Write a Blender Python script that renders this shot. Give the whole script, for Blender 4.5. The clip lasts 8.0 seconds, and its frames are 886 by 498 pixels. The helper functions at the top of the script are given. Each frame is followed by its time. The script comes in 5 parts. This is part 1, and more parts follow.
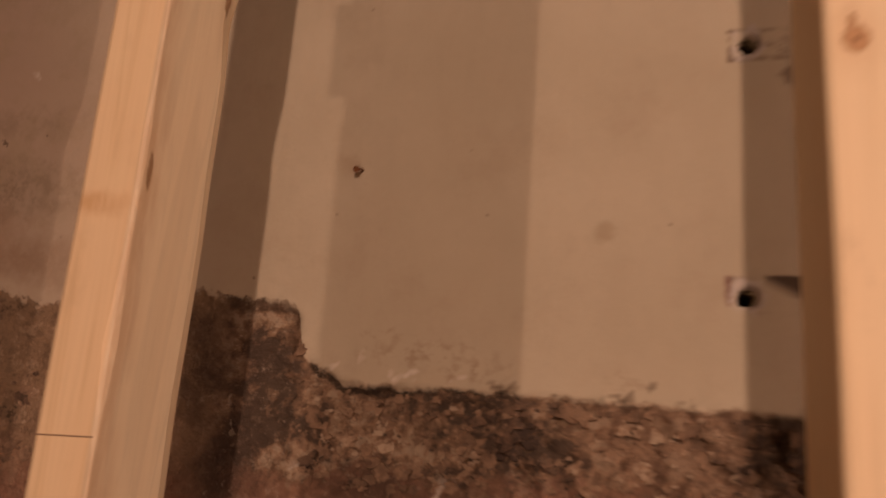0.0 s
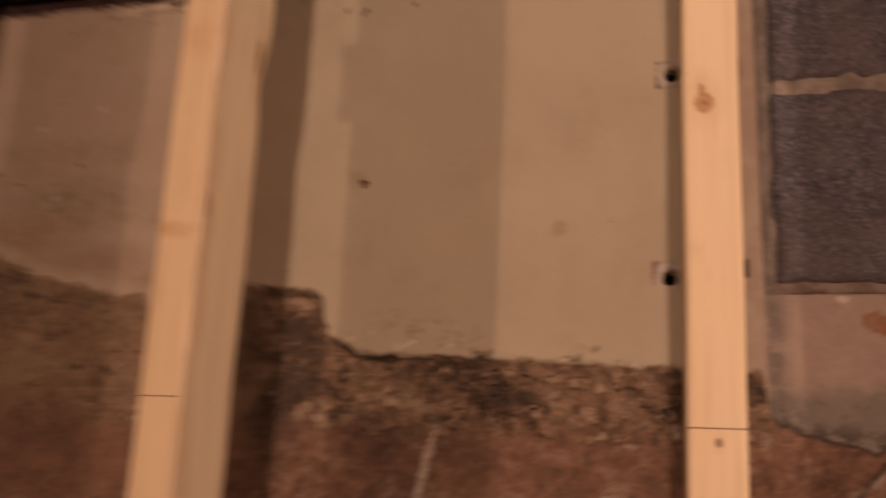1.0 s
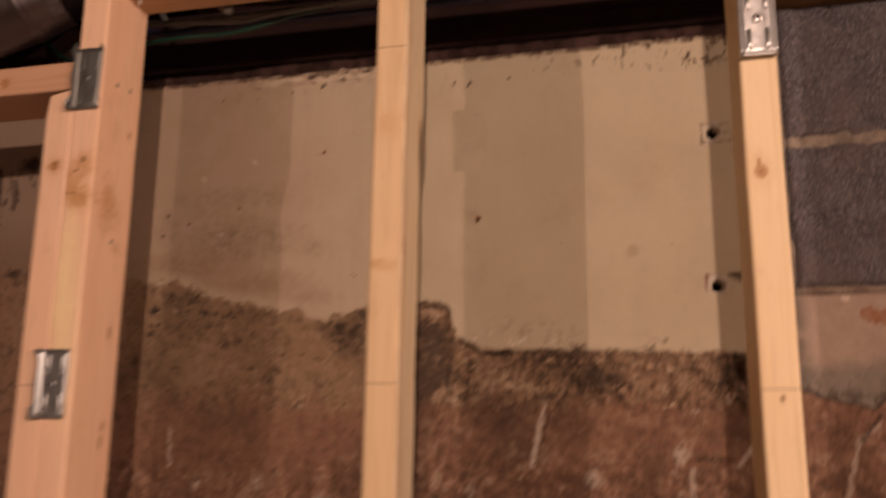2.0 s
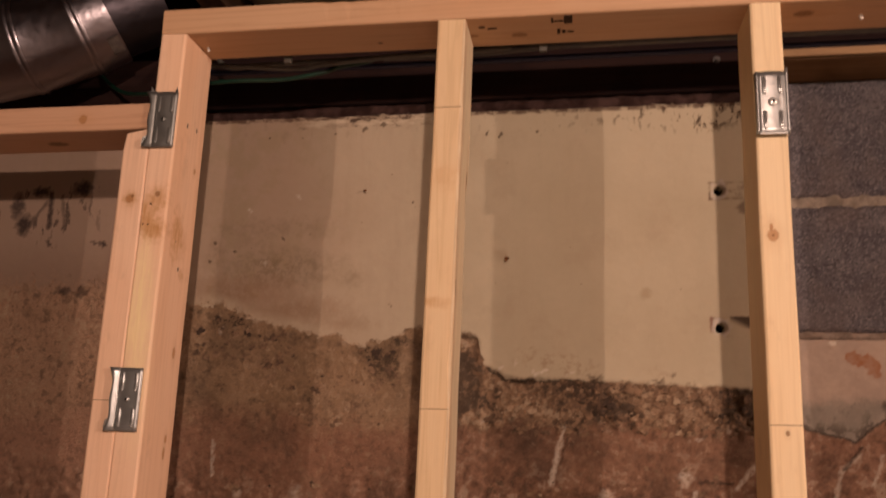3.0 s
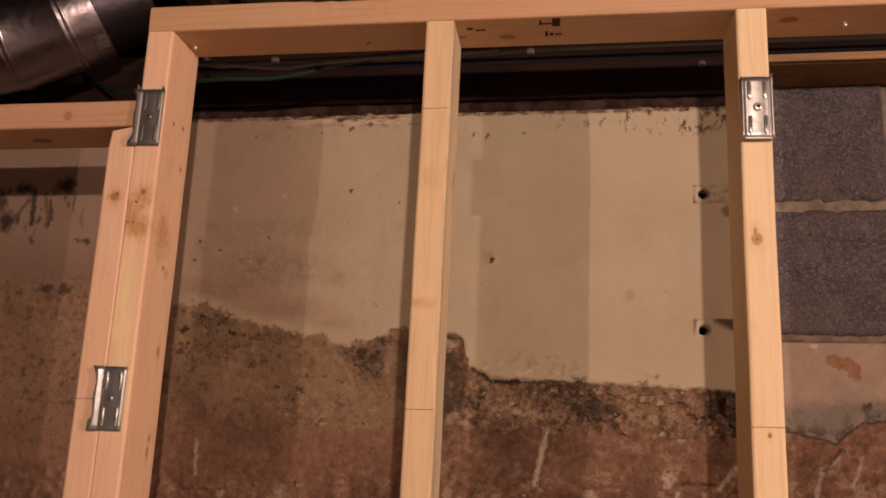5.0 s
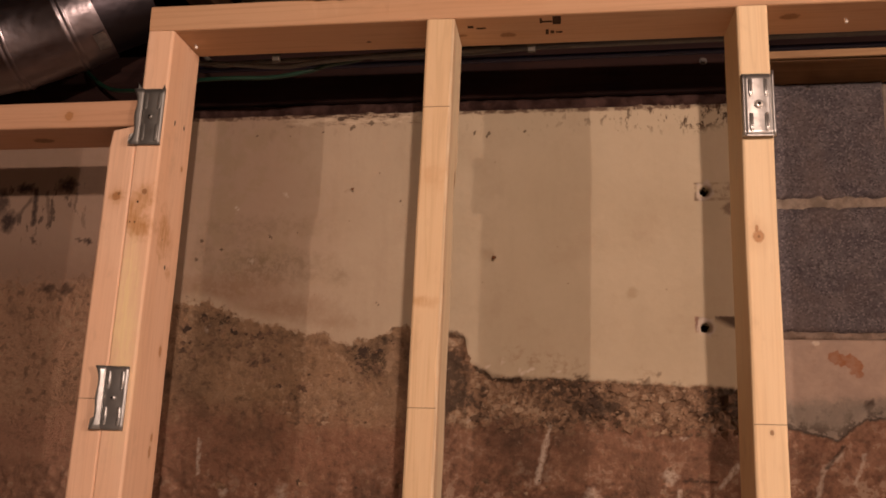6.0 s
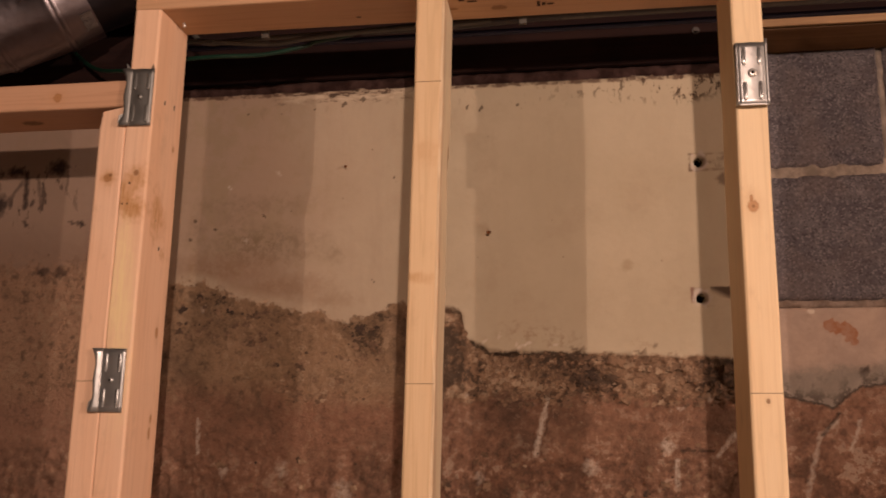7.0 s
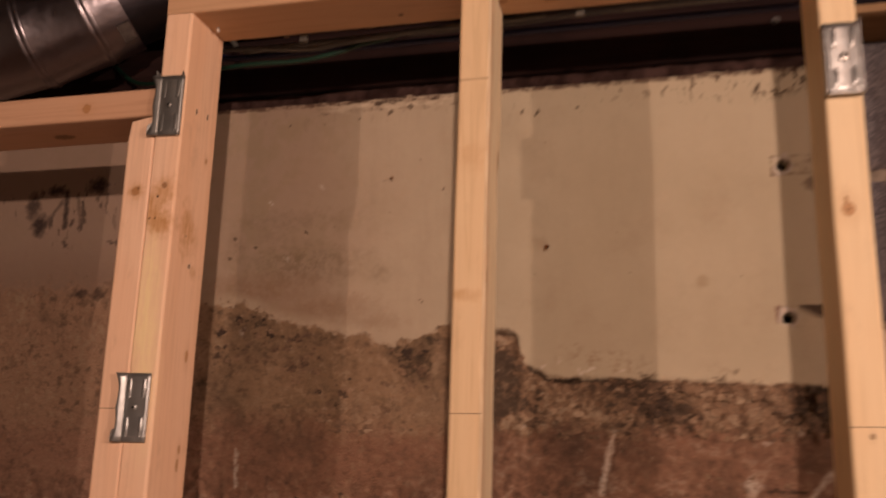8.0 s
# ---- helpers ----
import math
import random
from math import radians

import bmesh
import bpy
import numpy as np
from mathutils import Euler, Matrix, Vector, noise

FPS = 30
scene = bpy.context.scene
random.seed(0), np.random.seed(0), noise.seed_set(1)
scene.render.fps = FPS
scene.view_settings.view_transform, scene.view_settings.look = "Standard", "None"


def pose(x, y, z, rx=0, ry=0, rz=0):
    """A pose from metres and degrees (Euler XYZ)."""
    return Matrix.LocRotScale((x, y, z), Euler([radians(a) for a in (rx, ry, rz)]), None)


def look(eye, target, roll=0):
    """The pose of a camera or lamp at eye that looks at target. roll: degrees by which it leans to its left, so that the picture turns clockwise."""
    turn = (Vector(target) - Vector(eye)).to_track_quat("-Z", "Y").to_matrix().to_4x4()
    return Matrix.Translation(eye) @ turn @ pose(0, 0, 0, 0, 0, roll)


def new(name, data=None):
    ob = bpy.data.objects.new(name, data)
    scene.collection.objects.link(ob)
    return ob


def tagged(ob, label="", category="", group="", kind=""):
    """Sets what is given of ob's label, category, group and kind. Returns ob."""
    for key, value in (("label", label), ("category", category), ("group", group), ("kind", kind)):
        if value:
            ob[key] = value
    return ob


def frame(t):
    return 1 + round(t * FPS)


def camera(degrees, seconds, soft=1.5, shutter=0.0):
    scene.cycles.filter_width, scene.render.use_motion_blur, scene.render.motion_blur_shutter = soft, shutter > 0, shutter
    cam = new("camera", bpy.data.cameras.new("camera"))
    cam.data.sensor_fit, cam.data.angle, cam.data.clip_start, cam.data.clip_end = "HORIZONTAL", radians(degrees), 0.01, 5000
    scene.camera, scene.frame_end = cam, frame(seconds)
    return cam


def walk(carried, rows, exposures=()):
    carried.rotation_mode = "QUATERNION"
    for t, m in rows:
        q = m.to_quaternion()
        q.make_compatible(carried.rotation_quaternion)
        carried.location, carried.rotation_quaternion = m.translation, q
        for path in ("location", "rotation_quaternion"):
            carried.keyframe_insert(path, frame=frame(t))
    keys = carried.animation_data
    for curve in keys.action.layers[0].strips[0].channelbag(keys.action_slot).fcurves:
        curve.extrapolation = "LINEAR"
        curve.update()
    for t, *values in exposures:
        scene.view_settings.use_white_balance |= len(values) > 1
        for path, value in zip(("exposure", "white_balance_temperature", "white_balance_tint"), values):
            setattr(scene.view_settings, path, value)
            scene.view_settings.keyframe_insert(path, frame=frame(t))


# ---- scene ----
cam = camera(54.4, 8.0, soft=1.75, shutter=0.8)
PATH = [
    (0, (0.014, 0.004, 1.564), (-0.428, 1.892, 2.056), 3.3),
    (0.2, (0.023, -0.047, 1.565), (-0.373, 1.868, 2.038), 2.7),
    (0.5, (0.05, -0.077, 1.559), (-0.353, 1.833, 1.993), 1.5),
    (0.7, (0.076, -0.109, 1.559), (-0.312, 1.790, 1.961), 0.7),
    (1, (0.09, -0.17, 1.553), (-0.409, 1.724, 1.958), 1.9),
    (1.2, (0.097, -0.230, 1.547), (-0.516, 1.630, 1.955), 1.5),
    (1.5, (0.092, -0.331, 1.539), (-0.384, 1.561, 1.978), 1.4),
    (1.7, (0.065, -0.395, 1.537), (-0.381, 1.511, 1.992), 1.3),
    (2, (-0.025, -0.481, 1.525), (-0.432, 1.435, 1.926), -0.3),
    (2.2, (-0.060, -0.529, 1.530), (-0.430, 1.407, 1.866), -0.7),
    (3.3, (-0.115, -0.631, 1.537), (-0.394, 1.298, 1.986), 2.0),
    (3.5, (-0.115, -0.632, 1.537), (-0.365, 1.3, 1.987), 2.0),
    (4, (-0.117, -0.627, 1.539), (-0.387, 1.308, 1.967), 1.7),
    (4.5, (-0.117, -0.627, 1.539), (-0.386, 1.309, 1.963), 1.6),
    (5.8, (-0.118, -0.627, 1.539), (-0.385, 1.309, 1.960), 1.3),
    (6, (-0.117, -0.627, 1.539), (-0.387, 1.309, 1.959), 1.3),
    (6.5, (-0.117, -0.627, 1.539), (-0.383, 1.312, 1.947), 1.0),
    (7, (-0.118, -0.625, 1.54), (-0.376, 1.324, 1.904), 0.1),
    (7.2, (-0.115, -0.610, 1.536), (-0.354, 1.334, 1.946), 0.1),
    (7.3, (-0.102, -0.604, 1.537), (-0.378, 1.334, 1.965), 0.0),
    (7.4, (-0.102, -0.598, 1.540), (-0.390, 1.333, 1.997), -0.2),
    (7.5, (-0.103, -0.586, 1.542), (-0.409, 1.333, 2.019), -0.1),
    (7.6, (-0.103, -0.573, 1.544), (-0.447, 1.343, 2.023), 0.8),
    (7.8, (-0.110, -0.549, 1.541), (-0.468, 1.364, 2.006), 0.8),
    (7.9, (-0.102, -0.533, 1.543), (-0.497, 1.379, 1.983), 0.8),
    (8, (-0.102, -0.512, 1.544), (-0.53, 1.394, 1.971), 0.6),
]
walk(cam, [(t, look(eye, target, roll)) for t, eye, target, roll in PATH],
     exposures=((0, -0.27, 6950, 18), (0.5, -0.30, 6950, 18), (1.0, -0.29, 6950, 17), (1.5, -0.36, 6850, 16), (2.0, -0.02, 6600, 12),
                (2.2, 0.0, 6550, 11), (3.3, 0.0, 6500, 10), (7.0, 0.0, 6500, 10), (8.0, -0.04, 6600, 12)))

# ---- light: two bare bulbs under the basement ceiling, behind the camera ----
world = bpy.data.worlds.new("world")
scene.world = world
world.use_nodes = True
world.node_tree.nodes["Background"].inputs[0].default_value = (0.01, 0.008, 0.006, 1)
world.node_tree.nodes["Background"].inputs[1].default_value = 0.1
WARM = (1.0, 0.695, 0.555)


def bulb(x, y, z, watts, radius=0.025):
    data = bpy.data.lights.new("bulb_light", "POINT")
    data.energy, data.color, data.shadow_soft_size = watts, WARM, radius
    ob = new("bulb_light", data)
    ob.location = (x, y, z)
    return ob


bulb(0.20, -1.60, 2.15, 104)
bulb(3.20, -1.80, 2.13, 215)

# ---- plan ----
FRONT, DEPTH, THICK = 0.42, 0.089, 0.038     # front of the studs, lumber section
WALL = 0.668                                  # face of the foundation wall
PLATE = 2.080                                 # underside of the tall top plate
LOW_PLATE = 1.943                             # underside of the low top plate


# ---- node helpers ----
class Nodes:
    def __init__(self, name, rough=0.7, metal=0.0):
        self.mat = bpy.data.materials.new(name)
        self.mat.use_nodes = True
        self.tree = self.mat.node_tree
        self.bsdf = self.tree.nodes["Principled BSDF"]
        self.bsdf.inputs["Roughness"].default_value = rough
        self.bsdf.inputs["Metallic"].default_value = metal
        self.coord = self.tree.nodes.new("ShaderNodeTexCoord").outputs["Object"]

    def link(self, a, b):
        self.tree.links.new(a, b)

    def feed(self, socket, value):
        if isinstance(value, (int, float)):
            socket.default_value = value
        elif isinstance(value, (tuple, list)):
            socket.default_value = (*value, 1) if len(value) == 3 and len(socket.default_value) == 4 else value
        else:
            self.link(value, socket)

    def math(self, op, a, b=0.0, clamp=False):
        n = self.tree.nodes.new("ShaderNodeMath")
        n.operation, n.use_clamp = op, clamp
        self.feed(n.inputs[0], a)
        self.feed(n.inputs[1], b)
        return n.outputs[0]

    def mapped(self, scale=(1, 1, 1), move=(0, 0, 0), vector=None):
        n = self.tree.nodes.new("ShaderNodeMapping")
        self.link(vector or self.coord, n.inputs["Vector"])
        n.inputs["Scale"].default_value, n.inputs["Location"].default_value = scale, move
        return n.outputs[0]

    def noise(self, scale, detail=4.0, rough=0.55, vector=None, distort=0.0):
        n = self.tree.nodes.new("ShaderNodeTexNoise")
        self.link(vector or self.coord, n.inputs["Vector"])
        n.inputs["Scale"].default_value, n.inputs["Detail"].default_value = scale, detail
        n.inputs["Roughness"].default_value, n.inputs["Distortion"].default_value = rough, distort
        return n.outputs["Fac"]

    def cells(self, scale, vector=None):
        n = self.tree.nodes.new("ShaderNodeTexVoronoi")
        self.link(vector or self.coord, n.inputs["Vector"])
        n.inputs["Scale"].default_value = scale
        return n.outputs["Distance"]

    def chips(self, scale, warp=0.02):
        """A random value for each of many uneven, crisp-edged patches."""
        bend = self.tree.nodes.new("ShaderNodeTexNoise")
        self.link(self.coord, bend.inputs["Vector"])
        bend.inputs["Scale"].default_value, bend.inputs["Detail"].default_value = scale * 0.9, 4.0
        mul = self.tree.nodes.new("ShaderNodeVectorMath")
        mul.operation = "SCALE"
        self.link(bend.outputs["Color"], mul.inputs[0])
        mul.inputs["Scale"].default_value = warp
        add = self.tree.nodes.new("ShaderNodeVectorMath")
        self.link(self.coord, add.inputs[0])
        self.link(mul.outputs[0], add.inputs[1])
        n = self.tree.nodes.new("ShaderNodeTexVoronoi")
        self.link(add.outputs[0], n.inputs["Vector"])
        n.inputs["Scale"].default_value = scale
        sep = self.tree.nodes.new("ShaderNodeSeparateColor")
        self.link(n.outputs["Color"], sep.inputs[0])
        return sep.outputs[0]

    def step(self, value, low, high, to_low=0.0, to_high=1.0):
        n = self.tree.nodes.new("ShaderNodeMapRange")
        n.interpolation_type = "SMOOTHSTEP"
        self.link(value, n.inputs["Value"])
        for key, v in (("From Min", low), ("From Max", high), ("To Min", to_low), ("To Max", to_high)):
            n.inputs[key].default_value = v
        return n.outputs[0]

    def mix(self, fac, a, b):
        n = self.tree.nodes.new("ShaderNodeMix")
        n.data_type = "RGBA"
        self.feed(n.inputs["Factor"], fac)
        self.feed(n.inputs[6], a)
        self.feed(n.inputs[7], b)
        return n.outputs[2]

    def spot(self, centre, radius, stretch=(1, 1, 1), soft=0.5, wobble=0.0):
        """1 inside a rounded spot about centre, 0 outside."""
        sub = self.tree.nodes.new("ShaderNodeVectorMath")
        sub.operation = "SUBTRACT"
        self.link(self.coord, sub.inputs[0])
        sub.inputs[1].default_value = centre
        mul = self.tree.nodes.new("ShaderNodeVectorMath")
        mul.operation = "MULTIPLY"
        self.link(sub.outputs[0], mul.inputs[0])
        mul.inputs[1].default_value = stretch
        length = self.tree.nodes.new("ShaderNodeVectorMath")
        length.operation = "LENGTH"
        self.link(mul.outputs[0], length.inputs[0])
        d = length.outputs["Value"]
        if wobble:
            d = self.math("ADD", d, self.math("MULTIPLY", self.math("SUBTRACT", self.noise(1.2 / radius, 3), 0.5), wobble * radius * 2))
        return self.step(d, radius * (1 - soft), radius * (1 + soft), 1.0, 0.0)

    def axis(self, which):
        n = self.tree.nodes.new("ShaderNodeSeparateXYZ")
        self.link(self.coord, n.inputs[0])
        return n.outputs[which]

    def done(self, colour, bump=None, strength=0.3, distance=0.002, rough=None):
        self.feed(self.bsdf.inputs["Base Color"], colour)
        if rough is not None:
            self.feed(self.bsdf.inputs["Roughness"], rough)
        if bump is not None:
            n = self.tree.nodes.new("ShaderNodeBump")
            n.inputs["Strength"].default_value, n.inputs["Distance"].default_value = strength, distance
            self.link(bump, n.inputs["Height"])
            self.link(n.outputs[0], self.bsdf.inputs["Normal"])
        return self.mat


# ---- materials ----
def pine(name, light, dark, knots=(), smears=(), seed=0.0, side=None, streaks=()):
    """Planed softwood, grain along local z. knots: (centre, radius, length factor, darkness); smears: (centre, radius, length factor, strength)
    of resin stains; streaks: the same, for pale sapwood."""
    m = Nodes(name, 0.62)
    stretched = m.mapped((30, 30, 1.1), (seed, seed * 1.7, seed * 0.6))
    rings = m.noise(1.6, 3, 0.5, stretched, 0.4)
    bands = m.math("SINE", m.math("MULTIPLY", rings, 40.0))
    fibre = m.noise(1.0, 4, 0.6, m.mapped((420, 420, 9), (seed, 0, 0)))
    broad = m.noise(1.0, 2, 0.5, m.mapped((14, 14, 2.2), (seed * 2, 1, seed)))
    drawn = m.noise(1.0, 5, 0.68, m.mapped((150, 150, 26), (seed, 4, seed)))
    colour = m.mix(m.step(bands, -0.5, 1.0, 0.0, 0.28), light, dark)
    colour = m.mix(m.step(bands, 0.80, 1.0, 0.0, 0.12), colour, [c * 0.62 for c in dark])
    colour = m.mix(m.step(fibre, 0.35, 0.75, 0.0, 0.14), colour, [c * 0.72 for c in dark])
    colour = m.mix(m.step(broad, 0.35, 0.7, 0.0, 0.4), colour, (light[0] * 0.98, light[1] * 0.86, light[2] * 0.74))
    colour = m.mix(m.step(m.noise(7, 4, 0.6, m.mapped((1, 1, 0.6), (seed, 0, 3))), 0.52, 0.68, 0.0, 0.30), colour, (light[0] * 1.06, light[1] * 1.12, light[2] * 1.12))
    smudge = m.math("MULTIPLY", m.step(m.noise(11, 5, 0.7), 0.50, 0.68), m.step(m.noise(1.0, 5, 0.65, m.mapped((90, 90, 22), (seed, 2, 1))), 0.42, 0.62))
    colour = m.mix(m.math("MULTIPLY", smudge, 0.22), colour, (0.40, 0.25, 0.135))
    if side:                                      # the +x face is paler and greyer, browner towards its front edge
        sawn = m.math("MULTIPLY", m.step(m.axis("X"), 0.0140, 0.0172), m.step(broad, 0.25, 0.75, 0.98, 0.82))
        arch = m.math("SINE", m.math("MULTIPLY", m.noise(1.0, 2, 0.5, m.mapped((9, 16, 1.5), (seed, 3, 5)), 0.8), 95.0))
        cut = m.mix(m.step(arch, 0.1, 1.0, 0.0, 0.26), side, [c * 0.70 for c in side])
        cut = m.mix(m.step(drawn, 0.50, 0.66, 0.0, 0.13), cut, [c * 0.62 for c in side])
        browner = m.step(m.math("ADD", m.axis("Y"), m.math("MULTIPLY", m.math("SUBTRACT", m.noise(1.0, 3, 0.6, m.mapped((20, 20, 7), (seed, 1, 1))), 0.5), 0.055)), 0.034, 0.008)
        cut = m.mix(m.math("MULTIPLY", browner, m.step(drawn, 0.34, 0.58, 0.25, 0.60)), cut, (0.52, 0.335, 0.190))
        colour = m.mix(sawn, colour, cut)
    for centre, radius, length, strength in streaks:
        k = m.math("MULTIPLY", m.spot(centre, radius, (1, 1, 1 / length), 0.8, 0.5), m.step(drawn, 0.35, 0.6, 0.5, 1.0))
        colour = m.mix(m.math("MULTIPLY", k, strength), colour, (0.94, 0.75, 0.42))
    for centre, radius, length, strength in smears:
        k = m.math("MULTIPLY", m.spot(centre, radius, (1, 1, 1 / length), 0.75, 1.1), m.step(drawn, 0.36, 0.60, 0.52, 1.0))
        colour = m.mix(m.math("MULTIPLY", k, min(1.0, strength * 1.2)), colour, (0.51, 0.255, 0.085))
    for centre, radius, length, dark_amount in knots:
        shape = (1, 1, 1 / length)
        shade = [c * (1 - dark_amount) for c in (0.50, 0.228, 0.074)]
        k = m.spot(centre, radius, shape, 0.24, 0.45)
        if dark_amount < 0.9:
            halo = m.spot(centre, radius * 1.9, (1, 1, 1 / (length * 1.3)), 0.6, 0.3)
            ring = m.math("SUBTRACT", k, m.spot(centre, radius * 0.74, shape, 0.20, 0.30), clamp=True)
            browner = m.spot(centre, radius * 0.22, shape, 0.5, 0.3)
            colour = m.mix(m.math("MULTIPLY", halo, 0.16), colour, (0.46, 0.24, 0.09))
            colour = m.mix(m.math("MULTIPLY", k, 0.78), colour, shade)
            colour = m.mix(m.math("MULTIPLY", m.math("MAXIMUM", ring, browner), 0.16), colour, [c * 0.40 for c in shade])
        else:
            colour = m.mix(m.math("MULTIPLY", k, 0.95), colour, shade)
    return m.done(colour, m.math("ADD", fibre, m.math("MULTIPLY", bands, 0.15)), 0.18, 0.001)


PINE_LIGHT, PINE_DARK = (0.77, 0.572, 0.345), (0.66, 0.452, 0.235)
ROSY_LIGHT, ROSY_DARK = (0.86, 0.585, 0.405), (0.76, 0.485, 0.312)

MAT_PLATE = pine("pine_plate", (0.585, 0.366, 0.216), (0.480, 0.280, 0.146), seed=3.1, knots=(
    ((0.019, 0.055, 0.497), 0.0070, 1.5, 0.52), ((0.019, 0.035, 0.865), 0.0075, 1.6, 0.55), ((0.019, 0.052, 0.434), 0.004, 1.8, 0.45),
    ((0.019, 0.060, 0.300), 0.0025, 1.5, 0.9), ((-0.018, 0.001, 0.235), 0.0028, 5.0, 0.55), ((-0.018, 0.001, 0.296), 0.003, 5.5, 0.5), ((-0.019, 0.002, 0.340), 0.0024, 4.0, 0.6)))
MAT_LOW_PLATE = pine("pine_low_plate", (0.59, 0.355, 0.222), (0.485, 0.272, 0.158), seed=5.3, knots=(
    ((0.002, 0.0, 0.802), 0.006, 1.0, 0.2), ((0.019, 0.05, 0.735), 0.009, 1.7, 0.7)))
MAT_MID = pine("pine_mid_stud", PINE_LIGHT, PINE_DARK, seed=1.4, side=(0.77, 0.655, 0.455), knots=(
    ((0.019, 0.066, 1.872), 0.0050, 3.6, 0.50), ((0.018, 0.008, 1.722), 0.0026, 4.5, 0.55)),
    smears=(((-0.004, 0.0, 1.700), 0.016, 0.4, 0.45), ((0.0, 0.0, 1.862), 0.016, 0.9, 0.25)))
MAT_RIGHT = pine("pine_right_stud", (0.87, 0.685, 0.435), (0.78, 0.575, 0.33), seed=7.7, knots=(
    ((-0.004, 0.0, 1.779), 0.0066, 1.15, 0.12), ((-0.004, 0.0, 1.779), 0.0016, 1.15, 0.5), ((-0.006, 0.0, 1.789), 0.0020, 2.2, 0.2), ((0.001, 0.0, 1.549), 0.0022, 1.3, 0.55)))
MAT_POST = pine("pine_post", (0.87, 0.600, 0.418), (0.78, 0.505, 0.325), seed=9.2, knots=(
    ((0.003, 0.0, 1.848), 0.0034, 1.2, 0.45), ((-0.005, 0.0, 1.834), 0.0014, 1.2, 0.92), ((-0.013, 0.0, 1.806), 0.0011, 1.2, 0.92), ((-0.006, 0.0, 1.806), 0.0011, 1.2, 0.92),
    ((0.019, 0.032, 1.956), 0.0019, 2.0, 0.98), ((0.019, 0.061, 1.959), 0.0019, 2.0, 0.98), ((0.019, 0.049, 1.754), 0.0020, 1.5, 0.96), ((0.019, 0.034, 1.790), 0.0009, 1.2, 0.92),
    ((0.019, 0.064, 1.641), 0.0036, 2.2, 0.1), ((0.019, 0.064, 1.508), 0.0030, 2.6, 0.15), ((0.019, 0.066, 1.527), 0.0030, 1.8, 0.1), ((0.019, 0.068, 1.900), 0.0030, 1.4, 0.05)),
    smears=(((0.004, 0.0, 1.842), 0.013, 1.2, 0.60), ((-0.008, 0.0, 1.822), 0.012, 1.4, 0.75), ((0.004, 0.0, 1.798), 0.013, 1.0, 0.80), ((-0.012, 0.0, 1.804), 0.008, 1.5, 0.50),
            ((0.019, 0.035, 1.800), 0.014, 1.9, 0.62), ((0.019, 0.055, 1.790), 0.010, 2.0, 0.25), ((0.019, 0.060, 1.747), 0.006, 1.2, 0.55)),
    streaks=(((-0.006, 0.0, 1.690), 0.015, 6.0, 0.85), ((0.006, 0.0, 1.60), 0.012, 6.0, 0.5)))
MAT_LOW_STUD = pine("pine_low_stud", ROSY_LIGHT, ROSY_DARK, seed=4.4, knots=(((0.0, 0.0, 1.842), 0.0055, 1.1, 0.25), ((0.004, 0.0, 1.846), 0.002, 1.0, 0.6)), smears=(((0.001, 0.0, 1.842), 0.009, 0.9, 0.55),))


# stains of the foundation wall, each as ovals (x, z, half width, half height, strength) and the softness of their edges
STAINS = {}
STAINS["smudge"] = 0.8, (
    (-0.600, 1.860, 0.095, 0.016, 0.45), (-0.580, 1.795, 0.070, 0.024, 0.85), (-0.620, 1.835, 0.050, 0.020, 0.35), (-0.690, 1.815, 0.016, 0.026, 0.55), (-0.463, 1.776, 0.022, 0.014, 0.40),
    (-0.475, 1.800, 0.014, 0.018, 0.30),)
STAINS["tan"] = 0.75, (
    (-0.645, 1.757, 0.085, 0.022, 0.9), (-0.550, 1.727, 0.070, 0.018, 0.8), (-0.470, 1.706, 0.040, 0.012, 0.5), (-0.690, 1.765, 0.040, 0.012, 0.5),)
STAINS["low_stain"] = 0.7, (
    (-0.150, 1.651, 0.050, 0.008, 0.7), (-0.115, 1.638, 0.030, 0.006, 0.8), (-0.185, 1.664, 0.020, 0.005, 0.5), (0.010, 1.634, 0.020, 0.006, 0.5),)
STAINS["dabs"] = 0.5, (
    (0.002, 1.622, 0.010, 0.0030, 0.9), (0.026, 1.633, 0.004, 0.004, 0.7), (-0.088, 1.627, 0.012, 0.0028, 0.9), (0.048, 1.620, 0.005, 0.0025, 0.7),)
STAINS["whites"] = 0.4, (
    (-0.163, 1.634, 0.007, 0.0032, 1.0), (-0.176, 1.632, 0.004, 0.0030, 0.9), (-0.226, 1.640, 0.006, 0.0030, 0.8), (-0.203, 1.649, 0.0035, 0.0035, 0.5), (-0.120, 1.632, 0.009, 0.0016, 0.7),
    (-0.636, 1.888, 0.0035, 0.0035, 0.7), (-0.554, 1.912, 0.0045, 0.003, 0.6), (-0.605, 1.802, 0.004, 0.003, 0.5),)
STAINS["black"] = 0.40, (
    (-1.011, 1.930, 0.016, 0.008, 0.9), (-1.036, 1.872, 0.014, 0.018, 0.9), (-1.052, 1.905, 0.012, 0.022, 0.8), (-0.936, 1.934, 0.017, 0.012, 0.9), (-0.950, 1.758, 0.014, 0.008, 0.8),
    (-0.917, 1.757, 0.011, 0.009, 0.8), (-0.940, 1.742, 0.008, 0.007, 0.4), (-0.986, 1.840, 0.004, 0.007, 0.8), (-0.900, 1.840, 0.009, 0.0025, 0.8), (-0.889, 1.837, 0.005, 0.004, 0.9),)
